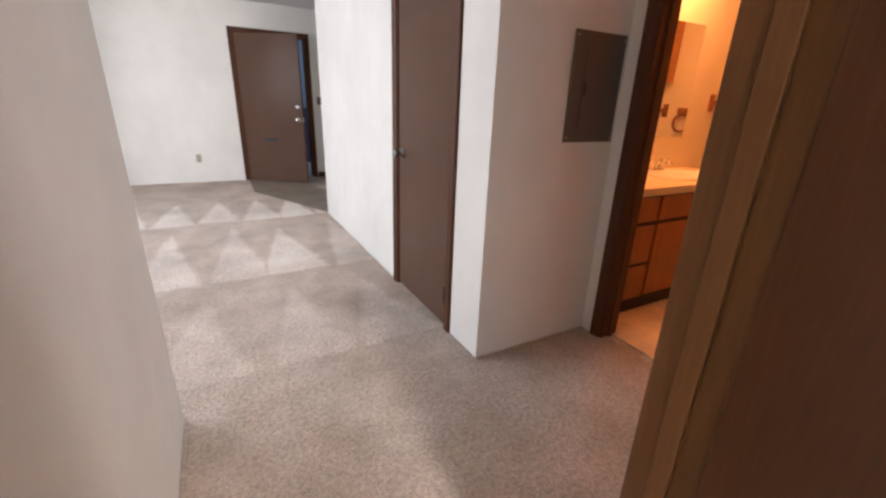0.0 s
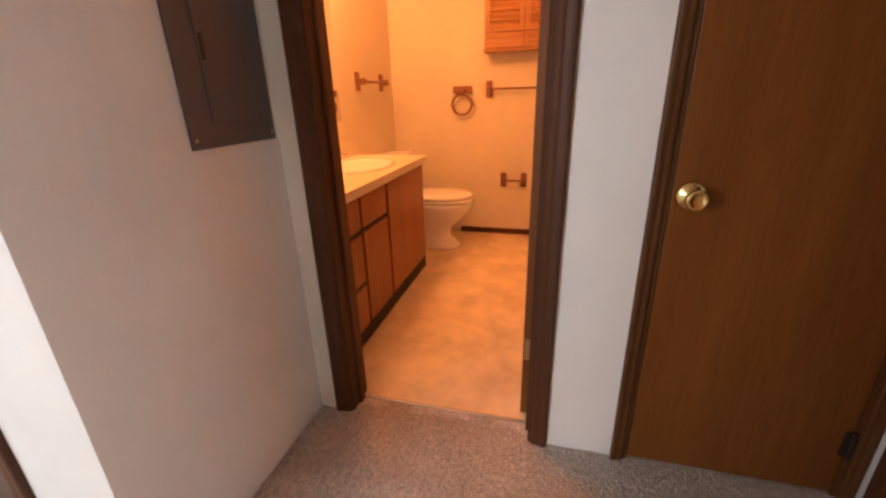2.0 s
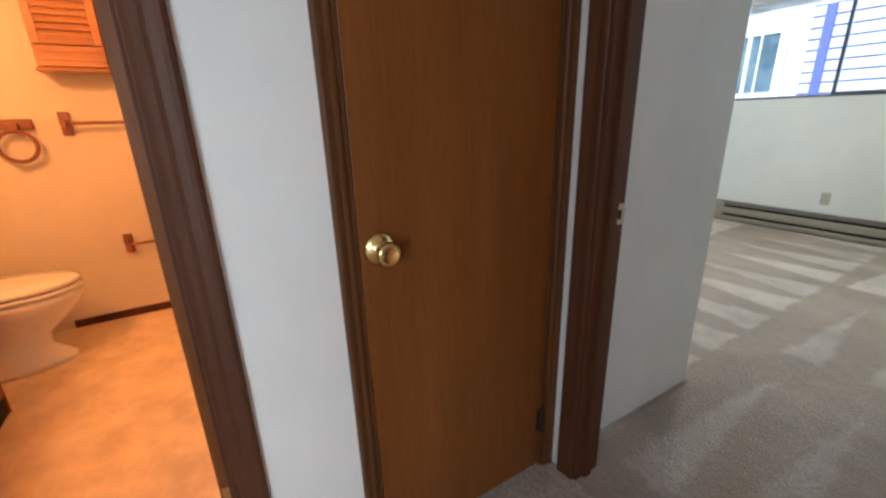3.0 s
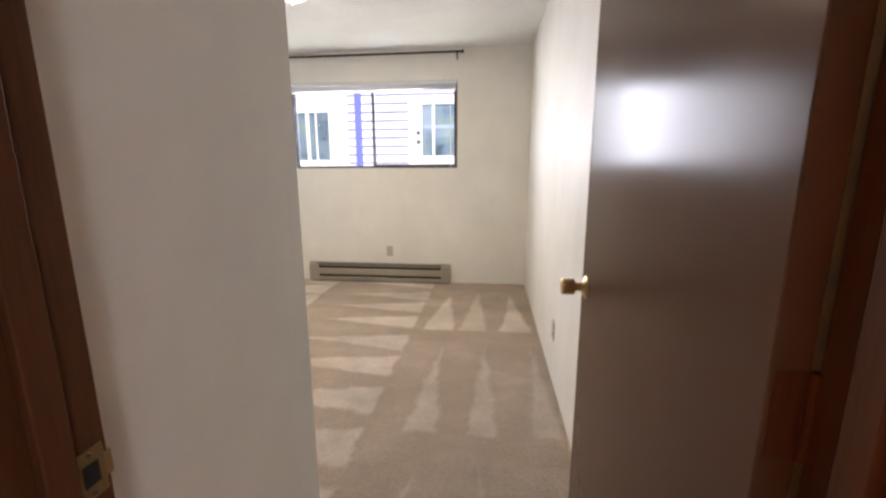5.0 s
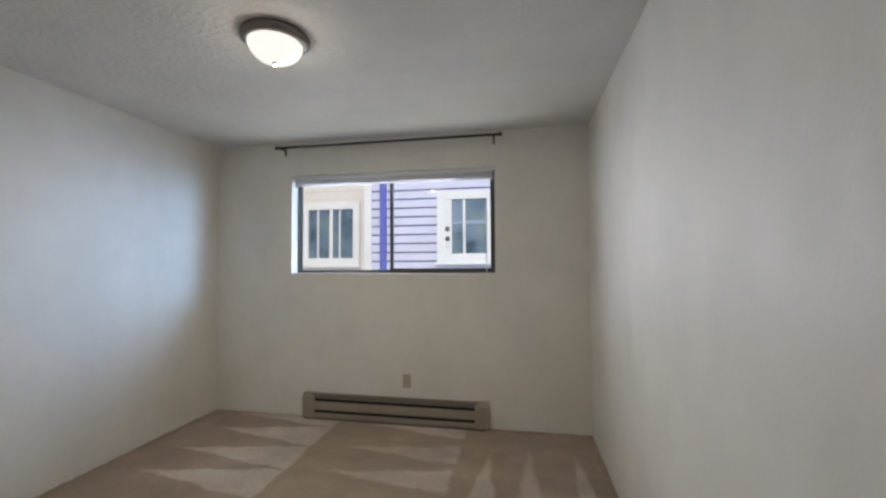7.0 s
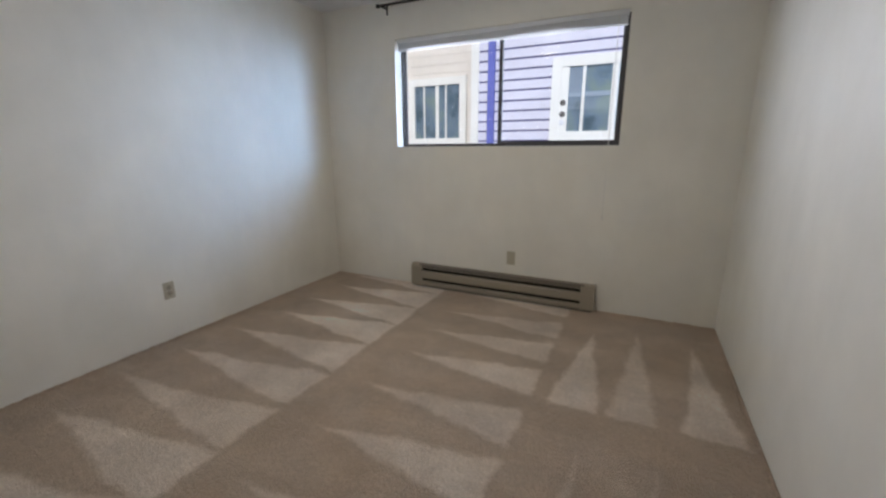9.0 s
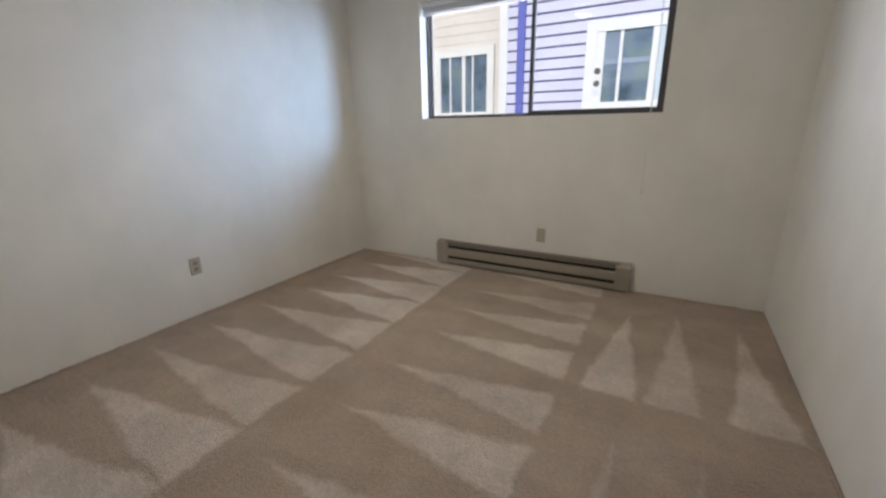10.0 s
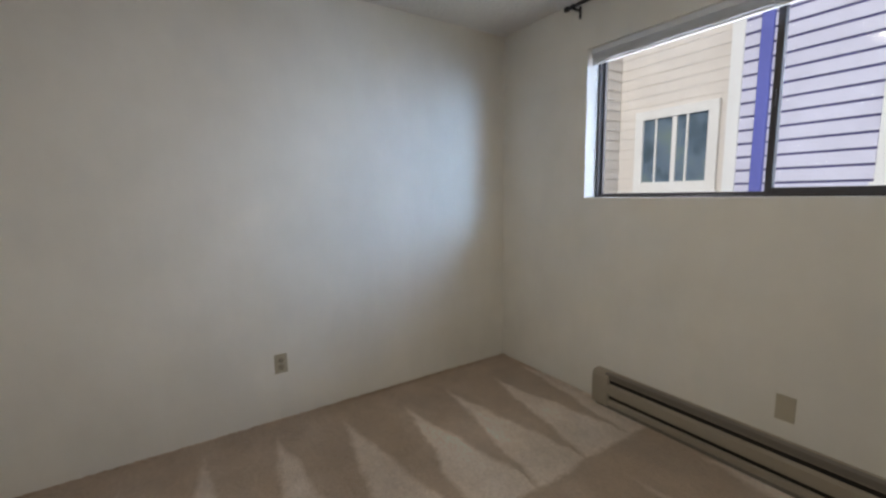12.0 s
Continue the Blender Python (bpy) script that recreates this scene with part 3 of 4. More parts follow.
# bathroom door: opening seen from the vestibule (local x runs to +y, local y into the bathroom)
door("door_1", "dark-stained bathroom doorway with its door standing open inside", Matrix(((0, -1, 0, -1.765), (1, 0, 0, -1.232), (0, 0, 1, 0), (0, 0, 0, 1))), 0.714, 0.122, DOOR_BROWN, TRIM, 94, True, True, [(-1, 0.0), (1, 0.122)], BRASS_OLD, right=0.85, hinge_mat=BRASS_OLD, hinge_z=(0.30, 1.82))
# linen closet door, closed, in the same wall
door("door_2", "closed dark-stained closet door with a polished brass knob", Matrix(((0, -1, 0, -1.765), (1, 0, 0, -0.222), (0, 0, 1, 0), (0, 0, 0, 1))), 0.614, 0.110, DOOR_BROWN, TRIM_BROWN, 0, True, False, [(-1, 0.0)], BRASS, setback=0.045, right=0.6, left=0.6, dished=True)
# bedroom door, open into the bedroom
door("door_3", "taupe-brown bedroom door standing open in a dark casing", Matrix(((1, 0, 0, -1.668), (0, 1, 0, 0.43), (0, 0, 1, 0), (0, 0, 0, 1))), 0.763, 0.11, DOOR_GREY, TRIM, 91.2, True, True, [(-1, 0.0), (1, 0.11)], BRASS_OLD, 0.920, 0.83, True, hinge_mat=TRIM)
bed_door = bpy.data.objects["door_3"]
bm = box((0.0162, 0.070, 0.885), (0.0182, 0.104, 0.945), 0.0006)
add_box(bm, (0.0162, 0.104, 0.900), (0.0182, 0.1125, 0.930), 0.0006)
strike = part("strike_plate", bm, BRASS_OLD, bed_door, "worn brass strike plate")
part("latch_hole", box((0.0183, 0.078, 0.902), (0.0190, 0.096, 0.928)), SLOT, strike)
for z in (0.892, 0.938):
    part("screw", lathe([(0, 0), (0.0035, 0), (0.003, 0.0012), (0, 0.0013)], Matrix.Translation((0.0182, 0.087, z)) @ Matrix.Rotation(radians(90), 4, "Y"), 10), CHROME, strike)
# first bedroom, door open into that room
door("door_4", "dark-stained bedroom door standing wide open in its jamb", Matrix(((1, 0, 0, -0.578), (0, 1, 0, -0.220), (0, 0, 1, 0), (0, 0, 0, 1))), 0.768, 0.115, DOOR_SHADED, TRIM_LIT, 92, False, True, [(-1, 0.0), (1, 0.115)], BRASS)
# coat closet door, closed, in the closet wall (local x runs to +y seen from the hall)
door("door_5", "closed taupe-brown closet door with a dark bronze knob", Matrix(((0, -1, 0, -1.02), (1, 0, 0, -2.388), (0, 0, 1, 0), (0, 0, 0, 1))), 0.698, 0.11, DOOR_GREY, TRIM, 0, True, False, [(-1, 0.0)], PEWTER)
# front door, half open into the entry
front = door("door_6", "brown front door half open with a mail slot", Matrix(((-1, 0, 0, -0.395), (0, -1, 0, -6.82), (0, 0, 1, 0), (0, 0, 0, 1))), 0.970, 0.15, DOOR_GREY, TRIM, 38, False, False, [(-1, 0.0)], CHROME, 0.92)
fl = [c for c in front.children if c.name.startswith("leaf")][0]
fm = front.matrix_world @ Matrix.Translation((0.018, -0.006, 0)) @ Matrix.Rotation(radians(-38), 4, "Z")
fi = front.matrix_world.inverted()
part("mail_slot", box((0.30, -0.006, 0.60), (0.52, -0.0005, 0.645), 0.002, fi @ fm), BLACK, fl, "black mail slot")
part("deadbolt", lathe([(0, 0), (0.030, 0), (0.031, 0.006), (0.022, 0.014), (0, 0.015)], fi @ fm @ Matrix.Translation((0.87, 0.0, 1.09)) @ Matrix.Rotation(radians(90), 4, "X"), 20), CHROME, fl, smooth=True)


# ---- bedroom window ----
win = thing("window_1", "sliding window with a dark bronze frame in a plaster reveal", "window", pose(-3.403, 4.54, 1.258), kind="structure")
WW, WH = 1.830, 0.884


def ring_mesh(x0, x1, z0, z1, y0, y1, w, bevel=0.002):
    bm = bmesh.new()
    add_box(bm, (x0, y0, z0), (x0 + w, y1, z1), bevel)
    add_box(bm, (x1 - w, y0, z0), (x1, y1, z1), bevel)
    add_box(bm, (x0 + w, y0, z0), (x1 - w, y1, z0 + w), bevel)
    add_box(bm, (x0 + w, y0, z1 - w), (x1 - w, y1, z1), bevel)
    return bm


part("window_frame", ring_mesh(0.0, WW, 0.0, WH, 0.105, 0.165, 0.016), BRONZE, win)
fx = part("fixed_sash", ring_mesh(0.016, 0.918, 0.016, WH - 0.016, 0.137, 0.158, 0.012), BRONZE, win)
part("pane", box((0.028, 0.146, 0.028), (0.906, 0.150, WH - 0.028)), GLASS, fx).visible_shadow = False
sl = part("sliding_sash", ring_mesh(0.895, WW - 0.016, 0.016, WH - 0.016, 0.108, 0.136, 0.028), BRONZE, win)
part("pane", box((0.923, 0.120, 0.044), (WW - 0.044, 0.124, WH - 0.044)), GLASS, sl).visible_shadow = False
part("latch", box((0.900, 0.098, 0.40), (0.912, 0.110, 0.47), 0.002), BRONZE, sl)
part("window_sill", box((0.002, 0.004, 0.0005), (WW - 0.002, 0.104, 0.004)), WHITE_TRIM, win)

# raised blind: head rail, stacked slats, bottom rail, pull cord
blind = thing("window_blind", "grey-white mini blind pulled fully up under the window head", "blind", pose(-3.398, 4.55, 2.142))
part("head_rail", box((0.004, 0.010, -0.034), (1.812, 0.048, -0.001), 0.003), BLIND, blind)
for k in range(16):
    off = 0.0015 * math.sin(k * 2.1)
    part("slat", box((0.010, 0.014 + off, -0.0385 - 0.0027 * k), (1.806, 0.042 + off, -0.0370 - 0.0027 * k)), BLIND, blind)
part("bottom_rail", box((0.008, 0.016, -0.094), (1.808, 0.040, -0.083), 0.003), BLIND, blind)
bm = bmesh.new()
rod_mesh((1.752, 0.006, -0.03), (1.757, -0.012, -1.39), 0.0026, 8, bm)
lathe([(0, 0), (0.006, 0.002), (0.008, 0.02), (0.003, 0.040), (0, 0.041)], Matrix.Translation((1.757, -0.012, -1.42)), 10, bm)
part("pull_cord", bm, PLATE_WHITE, blind)

# curtain rod
crod = thing("curtain_rod", "thin black metal curtain rod with two brackets above the window", "curtain rod", pose(-2.520, 4.54, 2.390))
part("pole", rod_mesh((-0.985, -0.06, 0), (0.985, -0.06, 0), 0.0105, 12), BLACK, crod, smooth=True)
for s in (-1, 1):
    part("finial", lathe([(0, 0), (0.011, 0.0), (0.016, 0.004), (0.016, 0.022), (0.009, 0.030), (0, 0.031)], Matrix.Translation((s * 0.985, -0.06, 0)) @ Matrix.Rotation(radians(90 * s), 4, "Y"), 14), BLACK, crod, smooth=True)
    bm = bmesh.new()
    add_box(bm, (s * 0.945 - 0.007, -0.005, -0.060), (s * 0.945 + 0.007, -0.0005, 0.012), 0.001)
    add_box(bm, (s * 0.945 - 0.007, -0.070, -0.020), (s * 0.945 + 0.007, -0.005, -0.010), 0.001)
    add_box(bm, (s * 0.945 - 0.007, -0.076, -0.020), (s * 0.945 + 0.007, -0.070, 0.006), 0.001)
    part("bracket", bm, BLACK, crod)

# baseboard heater
heat = thing("baseboard_heater", "long beige metal baseboard heater with two dark slots under the window", "heater", pose(-3.250, 4.54, 0.0))
HL = 1.612
prof = [(0.0, 0.018), (-0.052, 0.018), (-0.058, 0.030), (-0.058, 0.052), (-0.040, 0.056), (-0.040, 0.078), (-0.060, 0.084), (-0.064, 0.100), (-0.064, 0.142), (-0.050, 0.150), (-0.040, 0.154), (-0.040, 0.176), (-0.056, 0.182), (-0.052, 0.205), (-0.030, 0.214), (0.0, 0.214)]
body = part("housing", loft([[(0.105, y - 0.0005, z) for y, z in prof], [(HL - 0.105, y - 0.0005, z) for y, z in prof]]), BEIGE, heat)
# black strips laid in the housing's recesses paint the shade inside them
part("slot_shade", box((0.105, -0.0445, 0.057), (HL - 0.105, -0.0402, 0.079)), SLOT, body)
part("slot_shade", box((0.105, -0.0445, 0.153), (HL - 0.105, -0.0402, 0.177)), SLOT, body)
part("top_edge", box((0.08, -0.057, 0.1835), (HL - 0.08, -0.020, 0.2165), 0.004), BEIGE_DARK, body, "grey upper lip")
for a, b in ((0.0, 0.106), (HL - 0.106, HL)):
    outer = [(-0.0005, 0.012), (-0.060, 0.012), (-0.066, 0.020), (-0.066, 0.190), (-0.054, 0.210), (-0.030, 0.2175), (-0.0005, 0.2175)]
    part("end_cap", loft([[(a, y, z) for y, z in outer], [(b, y, z) for y, z in outer]]), BEIGE, heat)
part("foot", box((0.02, -0.055, 0.0), (HL - 0.02, -0.004, 0.0175)), BEIGE_DARK, heat)


# ---- wall plates ----
def outlet(m, mat=PLATE, kind="outlet"):
    """Local x right, z up, y into the wall."""
    label = "ivory plastic duplex outlet plate on the wall" if kind == "outlet" else "ivory plastic blank outlet plate above the heater"
    top = thing("wall_outlet" if kind != "switch" else "light_switch", label if kind != "switch" else "small brown light switch plate by the entry", "outlet" if kind != "switch" else "switch", m, group="wall outlets" if kind != "switch" else "")
    part("plate", box((-0.035, -0.006, -0.057), (0.035, -0.0003, 0.057), 0.002), mat, top)
    if kind == "outlet":
        for z in (-0.020, 0.020):
            f = part("socket", lathe([(0, 0), (0.0165, 0), (0.0175, 0.001), (0.0165, 0.0025), (0, 0.0025)], Matrix.Translation((0, -0.006, z)) @ Matrix.Rotation(radians(90), 4, "X"), 20), BEIGE, top)
            bm = bmesh.new()
            add_box(bm, (-0.008, -0.0090, z - 0.002), (-0.0055, -0.0086, z + 0.007))
            add_box(bm, (0.0055, -0.0090, z - 0.002), (0.008, -0.0086, z + 0.006))
            add_box(bm, (-0.002, -0.0090, z - 0.011), (0.002, -0.0086, z - 0.007))
            part("slots", bm, SLOT, f)
    elif kind == "switch":
        part("toggle", box((-0.005, -0.014, -0.010), (0.005, -0.006, 0.008), 0.002), mat, top)
    for z in ((-0.042, 0.042) if kind == "blank" else (0.0,)):
        part("screw", lathe([(0, 0), (0.003, 0), (0.003, 0.0008), (0, 0.001)], Matrix.Translation((0, -0.006, z)) @ Matrix.Rotation(radians(90), 4, "X"), 8), STEEL, top)
    return top


def on_wall(x, y, z, deg):
    return pose(x, y, z, 0, 0, deg)


outlet(on_wall(-2.324, 4.54, 0.352, 0), PLATE, "blank")
outlet(on_wall(-4.15, 2.838, 0.340, 90))
outlet(on_wall(-0.832, 2.49, 0.318, -90))
outlet(on_wall(-1.02, -3.64, 0.355, -90))
outlet(on_wall(0.24, -6.82, 0.346, 180))
outlet(on_wall(-1.52, -6.82, 1.18, 180), BEIGE_DARK, "switch")

thermo = thing("thermostat", "beige wall thermostat with a round dial", "thermostat", on_wall(-0.832, 1.556, 1.470, -90))
part("housing", box((-0.040, -0.025, -0.064), (0.040, -0.0005, 0.064), 0.003), BEIGE, thermo)
part("dial", lathe([(0, 0), (0.0235, 0), (0.0235, 0.010), (0.0205, 0.013), (0, 0.013)], Matrix.Translation((0.000, -0.025, 0.014)) @ Matrix.Rotation(radians(90), 4, "X"), 32), BEIGE, thermo)
part("dial_recess", lathe([(0.0242, 0), (0.030, 0), (0.030, 0.0012), (0.0242, 0.0012)], Matrix.Translation((0.000, -0.025, 0.014)) @ Matrix.Rotation(radians(90), 4, "X"), 32), SLOT, thermo)
part("name_bar", box((-0.030, -0.0256, -0.050), (-0.010, -0.0250, -0.047)), PLATE_WHITE, thermo)

chime = thing("door_chime", "small white plastic chime box on the wall", "door chime", on_wall(-1.02, -4.26, 1.445, -90))
part("cover", box((-0.075, -0.040, -0.065), (0.075, -0.0005, 0.065), 0.008), BLIND, chime)
part("grille", box((-0.050, -0.0415, -0.030), (0.050, -0.0400, 0.030), 0.0005), PLATE, chime)

panel = thing("electrical_panel", "dark grey steel breaker panel set in the hall wall", "electrical panel", pose(-1.580, -1.36, 1.302, 0, 0, 180))
part("cover", box((-0.160, -0.008, -0.237), (0.160, -0.0005, 0.237), 0.002), PANEL, panel)
pd = part("panel_door", box((-0.085, -0.0125, -0.180), (0.085, -0.008, 0.180), 0.0015), PANEL, panel)
part("latch", box((-0.078, -0.0155, -0.030), (-0.066, -0.0125, 0.030), 0.001), BLACK, pd)
for sx in (-0.145, 0.145):
    for sz in (-0.215, 0.215):
        part("screw", lathe([(0, 0), (0.005, 0), (0.005, 0.001), (0, 0.0018)], Matrix.Translation((sx, -0.008, sz)) @ Matrix.Rotation(radians(90), 4, "X"), 10), STEEL, panel)

# ---- bedroom ceiling lamp ----
lampt = thing("ceiling_light", "lit frosted glass dome ceiling light with a pewter rim", "ceiling light", pose(-2.51, 2.915, 2.44) @ Matrix.Diagonal((0.92, 0.92, 0.98, 1)))
part("rim", lathe([(0, -0.001), (0.165, -0.001), (0.172, -0.010), (0.168, -0.026), (0.150, -0.040), (0.136, -0.044), (0.136, -0.030), (0, -0.030)], None, 48), PEWTER, lampt, smooth=True)
dome = [(0.136 * math.cos(a), -0.036 - 0.098 * math.sin(a)) for a in [math.pi / 2 * k / 12 for k in range(13)]]
dome[-1] = (0.0, dome[-1][1])
dm = part("glass_dome", lathe(dome, None, 48), DOME, lampt, "lit frosted white glass", smooth=True)
dm.visible_shadow = False
part("finial", lathe([(0, -0.131), (0.014, -0.132), (0.016, -0.137), (0.007, -0.142), (0.009, -0.148), (0.004, -0.158), (0, -0.160)], None, 16), PEWTER, lampt, smooth=True)

# ---- bathroom ----
van = thing("vanity_cabinet", "walnut-coloured bathroom vanity with drawers and two doors", "vanity", pose(-1.889, -1.38, 0.0))
# local x is minus world x: front faces +y
VB = lambda a, b, z0, z1, y0, y1, bv=0.0: box((-a, y0, z0), (-b, y1, z1), bv)
# shade between the fronts and at the floor is put into near-black parts
part("carcass", VB(0.0, 1.348, 0.088, 0.640, -0.497, -0.013), GAP_SHADE_AND_HINGE, van)
part("face_frame", VB(0.0, 1.348, 0.088, 0.752, -0.012, 0.0), GAP_SHADE_AND_HINGE, van)
part("toe_kick", VB(0.0, 1.35, 0.0, 0.088, -0.45, 0.008), GAP_SHADE_AND_HINGE, van)
part("end_panel", VB(1.348, 1.358, 0.0, 0.755, -0.497, 0.014), VANITY, van)
fronts = [("drawer_front", 0.060, 0.378, 0.596, 0.744), ("drawer_front", 0.060, 0.378, 0.334, 0.572), ("drawer_front", 0.060, 0.378, 0.096, 0.310),
          ("false_front", 0.402, 0.700, 0.596, 0.744), ("cabinet_door", 0.402, 0.700, 0.096, 0.572), ("cabinet_door", 0.726, 1.344, 0.096, 0.744)]
for n, a, b, z0, z1 in fronts:
    part(n, VB(a, b, z0, z1, 0.001, 0.018, 0.002), VANITY, van)
for z in (0.2, 0.64):
    part("hinge", VB(1.338, 1.352, z - 0.025, z + 0.025, 0.0185, 0.022, 0.001), BRASS_OLD, van)

top = thing("countertop", "cream laminate vanity countertop with backsplash", "countertop", pose(-1.889, -1.38, 0.7565))
SXc, SYc, SRX, SRY = -0.93, -0.235, 0.245, 0.185


def counter_mesh():
    """The top with an oval hole for the basin."""
    bm = bmesh.new()
    n = 48
    x0, x1, y0, y1 = -1.415, -0.001, -0.498, 0.034
    inner, outer = [], []
    for k in range(n):
        a = 2 * math.pi * k / n
        c, s = math.cos(a), math.sin(a)
        inner.append((SXc + SRX * c, SYc + SRY * s))
        t = min(((x1 - SXc) / c if c > 1e-6 else (x0 - SXc) / c if c < -1e-6 else 9e9), ((y1 - SYc) / s if s > 1e-6 else (y0 - SYc) / s if s < -1e-6 else 9e9))
        outer.append((SXc + t * c, SYc + t * s))
    for cx, cy in ((x0, y0), (x0, y1), (x1, y0), (x1, y1)):
        k = min(range(n), key=lambda i: (outer[i][0] - cx) ** 2 + (outer[i][1] - cy) ** 2)
        outer[k] = (cx, cy)
    lo = [[bm.verts.new((x, y, z)) for x, y in pts] for z, pts in ((0.044, inner), (0.044, outer), (0.0, outer), (0.0, inner))]
    for a, b in ((lo[0], lo[1]), (lo[1], lo[2]), (lo[2], lo[3]), (lo[3], lo[0])):
        for k in range(n):
            bm.faces.new([a[k], a[(k + 1) % n], b[(k + 1) % n], b[k]])
    return bm


part("slab", counter_mesh(), COUNTER, top)
part("backsplash", box((-1.415, -0.4985, 0.0445), (-0.001, -0.480, 0.140), 0.002), COUNTER, top)

basin = thing("sink_basin", "oval white ceramic basin set into the countertop", "sink", pose(-1.889 + SXc, -1.38 + SYc, 0.80))
prof = [(1.09, 0.0005), (1.10, 0.006), (1.05, 0.012), (0.99, 0.008), (0.95, -0.01), (0.80, -0.075), (0.50, -0.115), (0.12, -0.125), (0.05, -0.13)]
bm = bmesh.new()
rings = [[(SRX * r * math.cos(2 * math.pi * k / 48), SRY * r * math.sin(2 * math.pi * k / 48), z) for k in range(48)] for r, z in prof]
loft(rings, bm, False)
part("bowl", bm, CERAMIC, basin, smooth=True)
part("drain", lathe([(0, 0), (0.022, 0), (0.024, 0.003), (0.010, 0.001), (0, 0.001)], Matrix.Translation((0, 0, -0.1285)), 20), CHROME, basin, smooth=True)

fau = thing("faucet", "chrome two-handle faucet behind the basin", "faucet", pose(-2.82, -1.812, 0.80))
part("base", box((-0.080, -0.024, 0.0), (0.080, 0.024, 0.016), 0.007), CHROME, fau)
bm = bmesh.new()
pts = [(0, 0, 0.015), (0, 0.004, 0.055), (0, 0.03, 0.078), (0, 0.075, 0.080), (0, 0.112, 0.066)]
for p, q in zip(pts, pts[1:]):
    rod_mesh(p, q, 0.012, 14, bm)
part("spout", bm, CHROME, fau, smooth=True)
for s in (-0.052, 0.052):
    h = part("handle", lathe([(0, 0.015), (0.018, 0.015), (0.015, 0.034), (0.010, 0.044), (0.021, 0.048), (0.022, 0.064), (0.016, 0.069), (0, 0.070)], Matrix.Translation((s, 0, 0)), 18), CHROME, fau, smooth=True)
    part("lever", box((s - 0.006, -0.004, 0.058), (s + (0.05 if s > 0 else -0.05), 0.010, 0.066), 0.003), CHROME, h)

mir = thing("wall_mirror", "frameless bathroom mirror above the vanity", "mirror", pose(-2.20, -1.88, 1.04))
part("glass", box((-0.955, 0.0008, 0.0), (0.0, 0.006, 0.752), 0.001), MIRROR, mir)
for x in (-0.85, -0.1):
    part("clip", box((x - 0.012, 0.0062, -0.008), (x + 0.012, 0.0095, 0.010), 0.001), CHROME, mir)

vl = thing("vanity_light", "warm vanity light bar with round bulbs above the mirror", "vanity light", pose(-2.70, -1.88, 2.10))
part("bar", box((-0.38, 0.0008, -0.055), (0.38, 0.045, 0.055), 0.006), CHROME, vl)
for k in range(4):
    g = part("bulb", lathe([(0.018, 0.0), (0.020, 0.012), (0.044, 0.040), (0.050, 0.065), (0.040, 0.098), (0.018, 0.112), (0, 0.114)], Matrix.Translation((-0.285 + 0.19 * k, 0.045, 0)) @ Matrix.Rotation(radians(-90), 4, "X"), 20), BULB, vl, smooth=True)
    g.visible_shadow = False

# toilet, its back to the mirror wall
toil = thing("toilet", "white ceramic toilet with closed lid beside the vanity", "toilet", pose(-3.70, -1.88, 0.004))


def oval(cx, cy, rx, ry, z, n=32, point=0.0):
    return [(cx + rx * math.cos(2 * math.pi * k / n) * (1 - point * max(0, math.sin(2 * math.pi * k / n))), cy + ry * math.sin(2 * math.pi * k / n), z) for k in range(n)]


part("bowl", loft([oval(0, 0.43, 0.132, 0.25, 0.0), oval(0, 0.43, 0.126, 0.245, 0.03), oval(0, 0.40, 0.090, 0.19, 0.10), oval(0, 0.41, 0.090, 0.19, 0.17), oval(0, 0.45, 0.125, 0.235, 0.24), oval(0, 0.485, 0.170, 0.270, 0.31), oval(0, 0.50, 0.185, 0.280, 0.360), oval(0, 0.50, 0.183, 0.278, 0.385)]), CERAMIC, toil, smooth=True)
part("seat", loft([oval(0, 0.50, 0.176, 0.268, 0.3895), oval(0, 0.50, 0.190, 0.284, 0.392), oval(0, 0.50, 0.192, 0.286, 0.408), oval(0, 0.50, 0.186, 0.280, 0.414)]), CERAMIC, toil, smooth=True)
part("lid", loft([oval(0, 0.495, 0.176, 0.268, 0.4195), oval(0, 0.495, 0.190, 0.284, 0.422), oval(0, 0.495, 0.192, 0.286, 0.438), oval(0, 0.495, 0.175, 0.265, 0.452), oval(0, 0.49, 0.10, 0.16, 0.458)]), CERAMIC, toil, smooth=True)
# dark oval sheet paints the shade in the gap between seat and lid
part("seat_gap_shade", loft([oval(0, 0.495, 0.182, 0.274, 0.4142), oval(0, 0.495, 0.182, 0.274, 0.4193)]), WALNUT, toil, "thin dark line painting the shade under the lid")
part("tank", box((-0.215, 0.012, 0.37), (0.215, 0.205, 0.705), 0.018), CERAMIC, toil)
part("tank_lid", box((-0.225, 0.006, 0.7055), (0.225, 0.215, 0.742), 0.012), CERAMIC, toil)
part("flush_lever", box((-0.19, 0.206, 0.64), (-0.12, 0.220, 0.656), 0.004), CHROME, toil)
part("pedestal_back", box((-0.10, 0.03, 0.0), (0.10, 0.30, 0.369), 0.02), CERAMIC, toil)

# far wall fittings (local x runs along +y of the room, y out of the wall)
FW = Matrix(((0, 1, 0, -4.110), (1, 0, 0, 0.0), (0, 0, 1, 0), (0, 0, 0, 1)))


def far_box(a0, a1, d0, d1, z0, z1, bv=0.002):
    return box((d0, a0, z0), (d1, a1, z1), bv)


